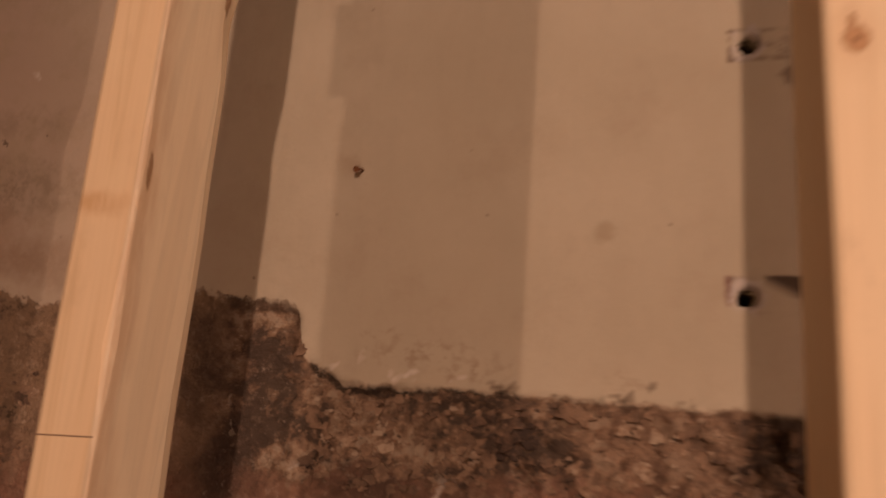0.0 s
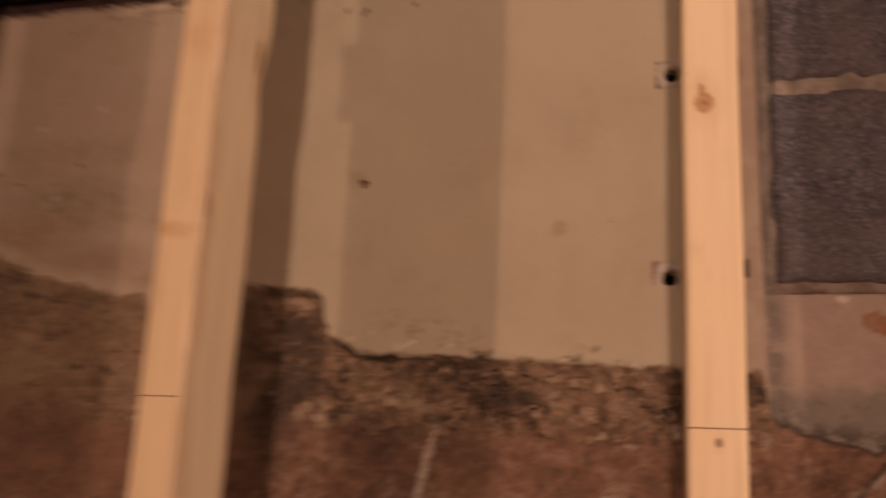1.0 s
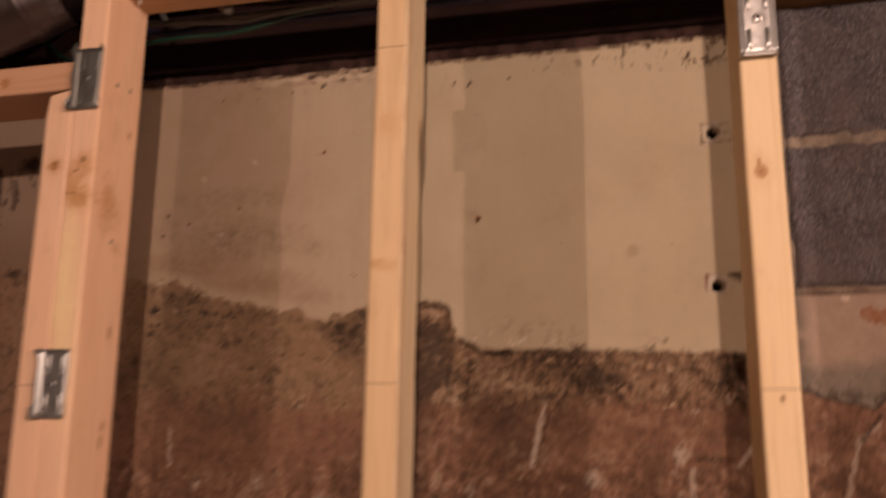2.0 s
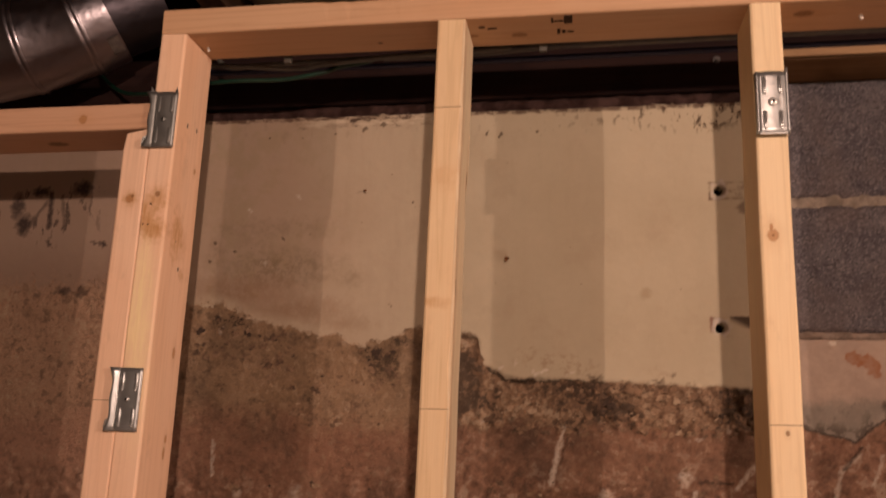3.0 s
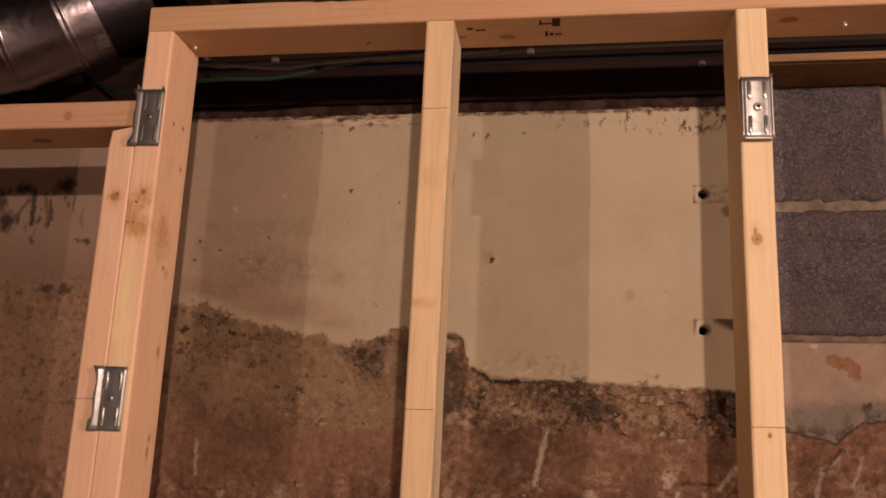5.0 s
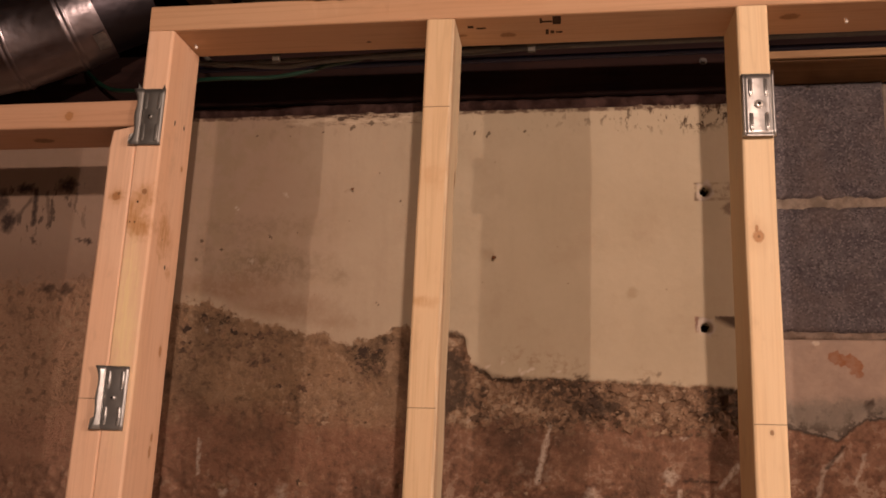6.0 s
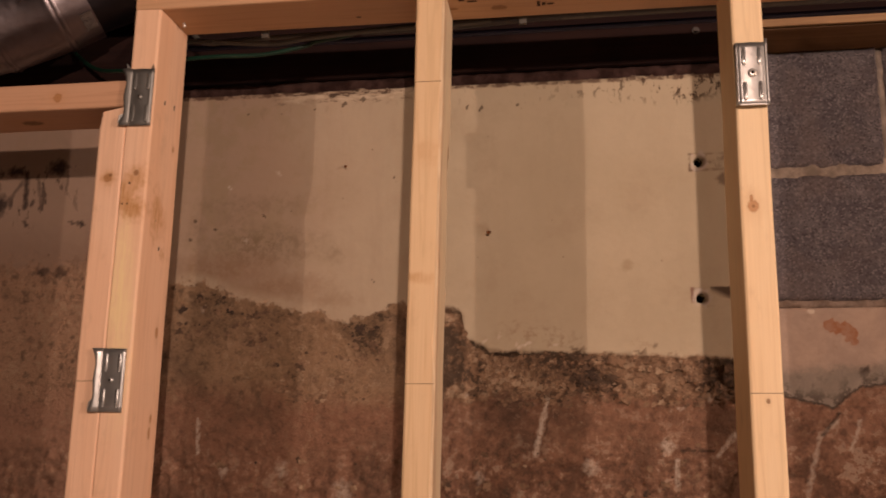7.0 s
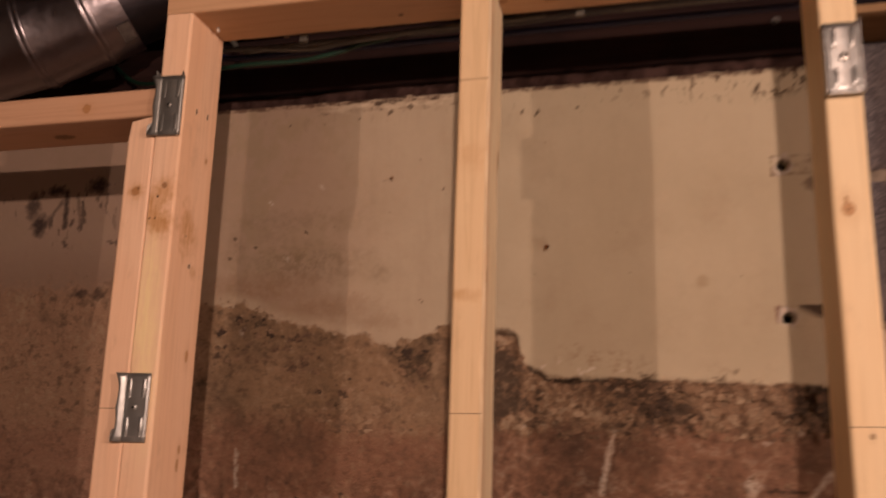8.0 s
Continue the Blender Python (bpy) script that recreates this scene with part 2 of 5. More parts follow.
STAINS["specks"] = 0.5, (
    (-0.655, 1.820, 0.0050, 0.0028, 0.6), (-0.697, 1.805, 0.0032, 0.0045, 0.6), (-0.693, 1.837, 0.0024, 0.0032, 0.6), (-0.3685, 1.8996, 0.0022, 0.0024, 0.6), (-0.3665, 1.888, 0.0026, 0.0022, 0.5), (-0.250, 2.011, 0.0024, 0.0040, 0.8), (-0.2305, 2.006, 0.0024, 0.0055, 0.9), (-0.169, 2.008, 0.0026, 0.0026, 0.8),
    (-0.451, 2.022, 0.0028, 0.0036, 0.8), (-0.420, 2.029, 0.0024, 0.0055, 0.8),
    (-0.399, 1.733, 0.0022, 0.0022, 0.9), (-0.576, 1.842, 0.0025, 0.003, 0.8), (-0.610, 2.010, 0.0022, 0.0022, 0.7), (-0.500, 2.014, 0.003, 0.002, 0.7),)
STAINS["smear"] = 0.6, (
    (0.272, 1.658, 0.013, 0.009, 1.0), (0.287, 1.653, 0.015, 0.010, 1.0), (0.298, 1.642, 0.010, 0.012, 1.0),)
STAINS["marks"] = 0.45, (
    (0.312, 1.593, 0.009, 0.0045, 1.0), (0.311, 1.584, 0.004, 0.006, 0.7), (0.343, 1.581, 0.007, 0.004, 0.9), (0.352, 1.646, 0.004, 0.006, 0.4),)
STAINS["tufts"] = 0.65, (
    (-0.640, 1.676, 0.075, 0.034, 0.46), (-0.560, 1.649, 0.060, 0.034, 0.38), (-0.600, 1.539, 0.080, 0.020, 0.40),
    (-0.683, 1.711, 0.016, 0.010, 0.6), (-0.645, 1.708, 0.030, 0.011, 0.8), (-0.672, 1.689, 0.026, 0.018, 0.45), (-0.690, 1.649, 0.016, 0.030, 0.30), (-0.545, 1.682, 0.045, 0.012, 0.55),
    (-0.420, 1.662, 0.036, 0.014, 0.8), (-0.402, 1.644, 0.026, 0.030, 0.8), (-0.388, 1.678, 0.026, 0.008, 0.7), (-0.380, 1.599, 0.016, 0.030, 0.45), (-0.520, 1.588, 0.010, 0.011, 0.9),
    (-0.486, 1.584, 0.006, 0.009, 0.6), (-0.537, 1.612, 0.009, 0.006, 0.6), (-0.655, 1.560, 0.030, 0.012, 0.35), (-0.400, 1.484, 0.030, 0.030, 0.35), (-0.545, 1.534, 0.090, 0.030, 0.22),)
STAINS["tawny"] = 0.7, (
    (-0.462, 1.577, 0.055, 0.024, 0.6), (-0.505, 1.581, 0.010, 0.009, 0.9), (-0.440, 1.604, 0.030, 0.020, 0.45), (-0.625, 1.586, 0.030, 0.012, 0.4), (-0.605, 1.634, 0.040, 0.022, 0.3),
    (-0.371, 1.642, 0.007, 0.030, 0.85), (-0.360, 1.614, 0.006, 0.012, 0.5),)
STAINS["dark_bias"] = 0.7, (
    (-0.285, 1.594, 0.030, 0.034, 0.9), (-0.137, 1.586, 0.013, 0.020, 0.7), (-0.069, 1.586, 0.025, 0.025, 1.0), (-0.093, 1.604, 0.014, 0.008, 0.9), (-0.041, 1.564, 0.015, 0.012, 0.8),
    (0.104, 1.591, 0.018, 0.020, 1.0), (0.140, 1.584, 0.030, 0.028, 1.0), (0.065, 1.541, 0.014, 0.009, 0.7), (-0.300, 1.644, 0.016, 0.030, 0.8),)
STAINS["pale_bias"] = 0.75, (
    (-0.209, 1.591, 0.030, 0.022, 0.8), (-0.180, 1.580, 0.022, 0.014, 0.7), (-0.246, 1.578, 0.018, 0.014, 0.6), (-0.108, 1.572, 0.016, 0.010, 0.6), (0.015, 1.574, 0.035, 0.016, 0.8),
    (0.050, 1.597, 0.034, 0.012, 0.8), (-0.110, 1.610, 0.020, 0.006, 0.7), (0.000, 1.602, 0.040, 0.008, 0.6), (-0.275, 1.662, 0.010, 0.014, 0.3),)
# the first three form a dark upright column just left of the middle stud
STAINS["sooty"] = 0.75, (
    (-0.328, 1.634, 0.030, 0.050, 1.0), (-0.318, 1.554, 0.028, 0.060, 1.0), (-0.322, 1.464, 0.026, 0.050, 0.8),
    (-0.190, 1.529, 0.034, 0.026, 0.8), (-0.165, 1.497, 0.034, 0.024, 0.7), (-0.120, 1.534, 0.016, 0.018, 0.6), (-0.100, 1.514, 0.030, 0.020, 0.35), (0.110, 1.534, 0.025, 0.020, 0.5),
    (0.215, 1.514, 0.030, 0.018, 0.4),)
STAINS["salt"] = 0.5, (
    (0.036, 1.486, 0.009, 0.011, 1.0), (-0.074, 1.457, 0.012, 0.010, 0.8), (-0.235, 1.439, 0.007, 0.010, 0.6), (-0.534, 1.449, 0.008, 0.010, 0.7), (-0.627, 1.446, 0.006, 0.010, 0.7),
    (-0.440, 1.419, 0.014, 0.016, 0.7), (-0.670, 1.694, 0.003, 0.006, 0.7), (0.056, 1.540, 0.004, 0.004, 0.8), (0.098, 1.554, 0.006, 0.002, 0.6), (-0.248, 1.560, 0.006, 0.002, 0.8),)
# strokes among them: x and z of both ends, half width, strength
STROKES = {
    "black": ((-0.990, 1.868, -0.992, 1.926, 0.0046, 0.9), (-0.962, 1.872, -0.972, 1.922, 0.0035, 0.55), (-1.020, 1.880, -1.000, 1.910, 0.0035, 0.6)),
    "salt": ((-0.153, 1.474, -0.140, 1.530, 0.0040, 1.0), (-0.140, 1.524, -0.134, 1.552, 0.0024, 1.0), (-0.669, 1.472, -0.670, 1.524, 0.0026, 1.0), (0.047, 1.434, 0.047, 1.468, 0.0032, 1.0),
             (0.222, 1.419, 0.245, 1.506, 0.0032, 0.75), (0.243, 1.502, 0.270, 1.524, 0.0032, 0.75), (0.104, 1.474, 0.130, 1.506, 0.0032, 1.0), (0.285, 1.484, 0.300, 1.524, 0.0024, 0.8)),
    "split": ((0.055, 1.482, 0.098, 1.481, 0.0022, 1.0), (-0.592, 1.480, -0.556, 1.462, 0.0018, 0.6), (0.248, 1.504, 0.272, 1.534, 0.0026, 1.0), (-0.140, 1.499, -0.128, 1.544, 0.0018, 0.7)),
}


def old_wall():
    """Foundation face: dirty parging over brown, mouldy rubble concrete. The attribute "above" is the height over the broken edge of the parging."""
    m = Nodes("old_wall", 0.9)
    m.bsdf.inputs["Specular IOR Level"].default_value = 0.15
    x, z = m.axis("X"), m.axis("Z")
    n20, n60, n170 = m.noise(20, 8, 0.72, distort=0.3), m.noise(60, 7, 0.72), m.noise(190, 6, 0.72)
    big = m.noise(5.5, 6, 0.62)

    def around(v):
        return m.math("SUBTRACT", v, 0.5)

    def plus(*v):
        out = v[0]
        for w in v[1:]:
            out = m.math("ADD", out, w)
        return out

    def times(*v):
        out = v[0]
        for w in v[1:]:
            out = m.math("MULTIPLY", out, w)
        return out

    def less(a, b):
        return m.math("SUBTRACT", a, b)

    shake = around(m.noise(48, 9, 0.76))
    zr = plus(z, times(shake, 0.045))

    def laid(name):
        n = m.tree.nodes.new("ShaderNodeAttribute")
        n.attribute_name = name
        return n.outputs["Fac"]

    def stain(name):
        """One of the wall's stains, with a ragged outline."""
        v = laid(name)
        return times(v, m.step(plus(v, times(shake, 1.5)), 0.08, 0.30))

    above = laid("above")
    # where the parging still covers: a sharp lip in one bay, a crumbling one elsewhere
    left_bay = m.step(x, -0.33, -0.36)
    right_bay = times(m.step(x, -0.34, -0.31), m.step(x, 0.182, 0.176))
    soft = plus(m.step(x, -0.33, -0.26, 0.55, 0.22), m.step(x, -0.72, -0.86, 0.0, 1.1), times(m.step(x, -0.60, -0.66), m.step(x, -0.74, -0.70), 0.5))
    edge = plus(above, times(plus(times(around(n20), 0.050), times(around(n60), 0.050), times(around(n170), 0.030)), soft))
    blur = m.step(x, -0.74, -0.84, 0.0030, 0.022)
    cover = m.step(m.math("DIVIDE", edge, blur), -1.0, 1.0)
    block_side = m.step(x, 0.175, 0.181)

    # parging
    pale = m.mix(m.step(big, 0.3, 0.7), (0.455, 0.385, 0.272), (0.505, 0.432, 0.312))
    pale = m.mix(m.step(n60, 0.45, 0.75, 0.0, 0.25), pale, (0.44, 0.355, 0.26))
    pale = m.mix(m.step(m.noise(14, 6, 0.7), 0.50, 0.68, 0.0, 0.22), pale, (0.375, 0.285, 0.195))
    grime = m.step(plus(x, times(m.noise(7, 4), 0.20)), -0.52, -0.28, 1.0, 0.0)
    pale = m.mix(times(m.step(x, -0.30, -0.40), 0.40), pale, (0.440, 0.345, 0.262))
    pale = m.mix(times(grime, 0.72), pale, (0.352, 0.250, 0.182))
    pale = m.mix(times(m.step(m.noise(1.0, 5, 0.65, m.mapped((30, 30, 5.5), (0.4, 0, 2.0))), 0.46, 0.66), m.step(x, -0.28, -0.36, 0.05, 0.10)), pale, (0.265, 0.190, 0.125))
    pale = m.mix(times(grime, m.step(n20, 0.46, 0.60), 0.30), pale, (0.300, 0.240, 0.135))
    smudge = stain("smudge")
    pale = m.mix(times(smudge, m.step(n60, 0.40, 0.60, 0.25, 1.0), 0.72), pale, (0.142, 0.104, 0.056))
    tan = stain("tan")
    pale = m.mix(times(tan, m.step(n60, 0.36, 0.56, 0.5, 1.0), 0.72), pale, (0.245, 0.148, 0.085))
    far_left = m.step(x, -0.72, -0.82)
    pale = m.mix(times(far_left, 0.62), pale, (0.282, 0.196, 0.153))
    pale = m.mix(times(far_left, m.step(plus(above, times(around(n20), 0.08)), 0.10, 0.0), 0.66), pale, (0.215, 0.138, 0.098))
    pale = m.mix(times(m.step(x, 0.138, 0.160), m.step(n20, 0.35, 0.60, 0.45, 0.85)), pale, (0.330, 0.240, 0.182))
    # stains low on the parging, brown dabs along its broken edge
    low_stain = stain("low_stain")
    pale = m.mix(times(low_stain, m.step(n60, 0.46, 0.58), 0.62), pale, (0.235, 0.135, 0.072))
    dabs = stain("dabs")
    pale = m.mix(times(dabs, 0.85), pale, (0.095, 0.055, 0.032))
    # a paler torn lip along the edge, with white chips
    lip = times(m.step(above, 0.022, 0.005), m.step(x, -0.46, -0.52), m.step(x, -0.74, -0.70), m.step(n60, 0.38, 0.58, 0.2, 0.8))
    pale = m.mix(times(lip, 0.75), pale, (0.48, 0.395, 0.285))
    whites = stain("whites")
    pale = m.mix(times(whites, 0.75), pale, (0.70, 0.64, 0.55))
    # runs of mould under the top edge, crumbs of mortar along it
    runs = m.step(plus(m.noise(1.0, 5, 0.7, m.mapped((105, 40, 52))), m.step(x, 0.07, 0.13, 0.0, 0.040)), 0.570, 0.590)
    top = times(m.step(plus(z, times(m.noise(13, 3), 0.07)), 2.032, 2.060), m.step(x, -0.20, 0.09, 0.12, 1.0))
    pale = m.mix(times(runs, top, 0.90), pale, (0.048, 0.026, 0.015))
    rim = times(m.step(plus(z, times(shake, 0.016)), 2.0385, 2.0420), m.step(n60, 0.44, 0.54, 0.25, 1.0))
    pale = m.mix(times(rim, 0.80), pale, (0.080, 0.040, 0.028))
    torn = times(m.step(x, -0.27, -0.36), m.step(x, -0.58, -0.52))
    layer = m.noise(1.0, 5, 0.7, m.mapped((26, 26, 110), (2.0, 0, 1.0)))
    pale = m.mix(times(m.step(zr, 2.026, 2.034), m.step(layer, 0.53, 0.56), torn, 0.75), pale, (0.56, 0.47, 0.35))
    pale = m.mix(times(m.step(zr, 2.024, 2.032), m.step(layer, 0.455, 0.425), torn, 0.90), pale, (0.055, 0.034, 0.024))
    # black mould in the far bay
    black = stain("black")
    thin = times(m.step(m.noise(1.0, 6, 0.7, m.mapped((60, 20, 26), (3.3, 1, 2.2))), 0.575, 0.62), m.step(x, -0.86, -0.95), m.step(z, 1.82, 1.87), m.step(z, 1.945, 1.93))
    black = m.math("MAXIMUM", black, times(thin, 0.7))
    pale = m.mix(times(black, m.step(n170, 0.32, 0.50, 0.65, 1.0)), pale, (0.026, 0.018, 0.018))
    specks = m.step(plus(laid("specks"), times(shake, 0.4)), 0.22, 0.45)
    pale = m.mix(times(specks, 0.72), pale, (0.065, 0.042, 0.026))
    # ring stain, rubbed patch, pockets beside the two anchor holes
    pale = m.mix(times(m.spot((-0.012, WALL, 1.751), 0.008, (1, 0.05, 1), 0.5, 0.5), 0.4), pale, (0.29, 0.20, 0.11))
    pale = m.mix(times(m.spot((0.134, WALL, 1.879), 0.009, (1, 0.05, 1), 0.5, 1.0), 0.7), pale, (0.13, 0.085, 0.06))
    pale = m.mix(times(m.spot((-0.228, WALL, 1.812), 0.012, (1, 0.05, 1.5), 0.8, 1.0), 0.22), pale, (0.25, 0.15, 0.07))

    # the pockets are flat: dark rims and a darkened upper corner paint their depth
    def pocket(x0, x1, z0, z1, blur=0.0015):
        wob = times(around(n60), 0.006)
        xx, zz = plus(x, wob), plus(z, wob)
        return times(m.step(xx, x0 - blur, x0 + blur), m.step(xx, x1 + blur, x1 - blur), m.step(zz, z0 - blur, z0 + blur), m.step(zz, z1 + blur, z1 - blur))

    rim1 = m.math("SUBTRACT", pocket(0.084, 0.166, 1.892, 1.920), pocket(0.0875, 0.162, 1.896, 1.917), clamp=True)
    pale = m.mix(times(rim1, m.step(n60, 0.40, 0.52, 0.2, 1.0), m.step(x, 0.105, 0.080, 0.45, 0.85)), pale, (0.12, 0.075, 0.05))
    pale = m.mix(times(pocket(0.104, 0.163, 1.896, 1.917), m.step(n60, 0.50, 0.62), 0.5), pale, (0.16, 0.11, 0.08))
    rim2 = m.math("SUBTRACT", pocket(0.079, 0.166, 1.686, 1.716), pocket(0.083, 0.162, 1.690, 1.712), clamp=True)
    pale = m.mix(times(rim2, m.step(n60, 0.44, 0.60), m.step(x, 0.10, 0.080, 0.1, 0.7)), pale, (0.14, 0.10, 0.075))
    pale = m.mix(times(pocket(0.106, 0.166, 1.699, 1.7165), m.step(plus(times(z, 40.0), times(x, 22.0)), 70.6, 71.15), 0.95), pale, (0.075, 0.05, 0.035))
    pale = m.mix(times(pocket(0.0775, 0.0825, 1.692, 1.716), m.step(n60, 0.38, 0.50, 0.3, 1.0), 0.8), pale, (0.20, 0.10, 0.08))
    dots = times(m.step(m.cells(40), 0.075, 0.045), m.step(m.noise(23, 3), 0.54, 0.62))
    pale = m.mix(times(dots, 0.7), pale, (0.14, 0.09, 0.06))

    # parging beside the blocks: pinkish above, grey and crumbling below, with a rusty smear
    pink = m.mix(m.step(n20, 0.35, 0.65), (0.365, 0.278, 0.225), (0.45, 0.345, 0.272))
    pink = m.mix(m.step(n60, 0.54, 0.68, 0.0, 0.35), pink, (0.30, 0.215, 0.17))
    grey = m.mix(m.step(n20, 0.35, 0.65), (0.235, 0.200, 0.166), (0.315, 0.268, 0.224))
    grey = m.mix(m.step(n60, 0.52, 0.62, 0.0, 0.45), grey, (0.14, 0.118, 0.098))
    by_block = m.mix(m.step(plus(zr, times(x, -0.03)), 1.580, 1.600), grey, pink)
    by_block = m.mix(times(m.step(x, 0.206, 0.186), m.step(n60, 0.34, 0.56, 0.3, 0.85)), by_block, (0.16, 0.135, 0.112))
    smear = m.step(plus(laid("smear"), times(shake, 0.6)), 0.42, 0.66)
    by_block = m.mix(times(smear, m.step(n60, 0.36, 0.60, 0.85, 0.50)), by_block, (0.30, 0.112, 0.042))
    marks = stain("marks")
    by_block = m.mix(times(marks, 0.85), by_block, (0.045, 0.032, 0.026))
    by_block = m.mix(times(m.spot((0.245, WALL, 1.6785), 0.004, (0.8, 0.05, 1.2), 0.4, 0.6), 0.8), by_block, (0.66, 0.58, 0.48))
    crumble = times(m.step(edge, 0.028, 0.004), m.step(n60, 0.48, 0.56), 0.75)
    by_block = m.mix(crumble, by_block, (0.075, 0.058, 0.046))
    by_block = m.mix(times(m.step(edge, 0.0050, 0.0018), 0.85), by_block, (0.040, 0.029, 0.023))
    parging = m.mix(block_side, pale, by_block)

    # bare concrete: olive brown above, red brown below
    mott = m.noise(30, 7, 0.68, distort=0.1)
    clouds = m.noise(8, 9, 0.66, distort=0.15)
    streak = m.noise(1.0, 6, 0.65, m.mapped((10, 10, 22), (1.7, 0, 4.2)), 0.4)
    low = m.step(plus(z, times(around(n20), 0.10), times(around(clouds), 0.08)), 1.592, 1.530, 0.0, 0.85)
    olive = m.mix(m.step(big, 0.35, 0.65), (0.254, 0.168, 0.101), (0.332, 0.221, 0.135))
    red = m.mix(m.step(big, 0.35, 0.65), (0.210, 0.106, 0.071), (0.282, 0.148, 0.098))
    brown = m.mix(low, olive, red)
    brown = m.mix(times(m.step(x, -0.70, -0.78), 0.50), brown, (0.400, 0.236, 0.162))
    brown = m.mix(m.step(clouds, 0.47, 0.34, 0.0, 0.50), brown, (0.125, 0.082, 0.056))
    brown = m.mix(m.step(clouds, 0.55, 0.68, 0.0, 0.32), brown, (0.370, 0.248, 0.162))
    brown = m.mix(m.step(streak, 0.42, 0.30, 0.0, 0.45), brown, (0.130, 0.082, 0.056))
    brown = m.mix(m.step(mott, 0.45, 0.39, 0.0, 0.30), brown, (0.100, 0.066, 0.047))
    brown = m.mix(m.step(mott, 0.57, 0.63, 0.0, 0.26), brown, (0.400, 0.270, 0.180))
    brown = m.mix(times(m.step(x, 0.18, 0.20), 0.60), brown, m.mix(m.step(mott, 0.40, 0.60), (0.275, 0.145, 0.098), (0.450, 0.255, 0.180)))
    brown = m.mix(m.step(n170, 0.40, 0.30, 0.0, 0.30), brown, (0.080, 0.054, 0.040))
    brown = m.mix(m.step(n170, 0.60, 0.72, 0.0, 0.20), brown, (0.42, 0.30, 0.21))

    speck = m.noise(88, 5, 0.62, distort=0.1)
    brown = m.mix(times(m.step(speck, 0.575, 0.600), m.step(clouds, 0.40, 0.58, 0.25, 1.0), 0.42), brown, (0.390, 0.270, 0.178))
    brown = m.mix(times(m.step(speck, 0.425, 0.400), m.step(clouds, 0.62, 0.42, 0.25, 1.0), 0.42), brown, (0.095, 0.064, 0.046))

    grit, chip = m.noise(115, 9, 0.80), m.chips(85, 0.022)

    # crumbled tufts of mould on it
    tufts = stain("tufts")
    ragged = m.step(plus(m.noise(85, 10, 0.8), times(tufts, 0.11), times(around(speck), 0.15)), 0.570, 0.595)
    brown = m.mix(times(tufts, 0.50), brown, (0.122, 0.086, 0.056))
    brown = m.mix(times(ragged, m.step(tufts, 0.20, 0.75), left_bay, 0.85), brown, (0.050, 0.037, 0.027))
    tawny = stain("tawny")
    brown = m.mix(times(tawny, m.step(chip, 0.35, 0.45, 0.25, 1.0), 0.80), brown, (0.385, 0.270, 0.178))
    brown = m.mix(times(left_bay, m.step(plus(z, times(around(n20), 0.05)), 1.54, 1.56), m.step(plus(chip, times(around(speck), 2.2)), 0.90, 0.96), m.step(clouds, 0.44, 0.56, 0.2, 1.0), 0.55), brown, (0.400, 0.290, 0.190))
    brown = m.mix(times(left_bay, m.step(plus(z, times(around(n20), 0.05)), 1.54, 1.56), m.step(plus(chip, times(around(speck), 2.2)), 0.10, 0.04), m.step(clouds, 0.60, 0.46, 0.15, 1.0), 0.45), brown, (0.095, 0.066, 0.044))

    # the flaking band under the parging of one bay, and the spalled foot: layers of crisp-edged scabs
    flake = m.noise(22, 4, 0.55, distort=0.15, vector=m.mapped((1, 1, 1.2), (2.4, 0.0, 1.1)))
    flake = plus(times(around(flake), 0.95), times(around(speck), 0.85), times(around(chip), 0.10), 0.512)
    dark_bias = stain("dark_bias")
    pale_bias = stain("pale_bias")
    foot = plus(z, times(around(n20), 0.10), times(around(chip), 0.012), times(x, 0.02))
    band = times(m.step(foot, 1.548, 1.560), right_bay)
    spall = m.step(plus(z, times(around(clouds), 0.16)), 1.505, 1.455)
    layers = plus(flake, times(pale_bias, band, 0.115), times(dark_bias, band, -0.120), times(band, -0.004), times(less(1.0, band), -0.012))
    scab = m.mix(m.step(layers, 0.425, 0.437), (0.082, 0.059, 0.044), (0.158, 0.103, 0.068))
    scab = m.mix(m.step(layers, 0.478, 0.488), scab, (0.232, 0.145, 0.092))
    scab = m.mix(m.step(layers, 0.528, 0.538), scab, (0.320, 0.207, 0.130))
    scab = m.mix(m.step(layers, 0.572, 0.580), scab, (0.372, 0.254, 0.163))
    scab = m.mix(m.step(layers, 0.628, 0.636), scab, (0.450, 0.340, 0.235))
    scab = m.mix(times(m.step(n60, 0.46, 0.38), 0.35), scab, (0.085, 0.060, 0.044))
    scab = m.mix(times(m.step(n60, 0.56, 0.66), 0.25), scab, (0.43, 0.31, 0.21))
    # thin dark lines along two scab levels paint the edges' small shadows into the colour
    for level in (0.533, 0.576):
        scab = m.mix(times(m.step(m.math("ABSOLUTE", less(layers, level - 0.009)), 0.007, 0.002), m.step(n20, 0.46, 0.54), 0.55), scab, (0.070, 0.047, 0.033))
    tanned = m.mix(m.step(speck, 0.40, 0.62), (0.225, 0.132, 0.084), (0.345, 0.222, 0.142))
    scab = m.mix(times(m.step(x, -0.05, 0.01), m.step(x, 0.11, 0.08), less(1.0, dark_bias), 0.58), scab, tanned)
    brown = m.mix(times(band, 0.88), brown, scab)
    red_scab = m.mix(m.step(layers, 0.440, 0.450), (0.125, 0.075, 0.052), (0.195, 0.108, 0.072))
    red_scab = m.mix(m.step(layers, 0.500, 0.512), red_scab, (0.250, 0.140, 0.092))
    red_scab = m.mix(m.step(layers, 0.565, 0.575), red_scab, (0.320, 0.190, 0.128))
    red_scab = m.mix(m.step(layers, 0.635, 0.643), red_scab, (0.470, 0.350, 0.260))
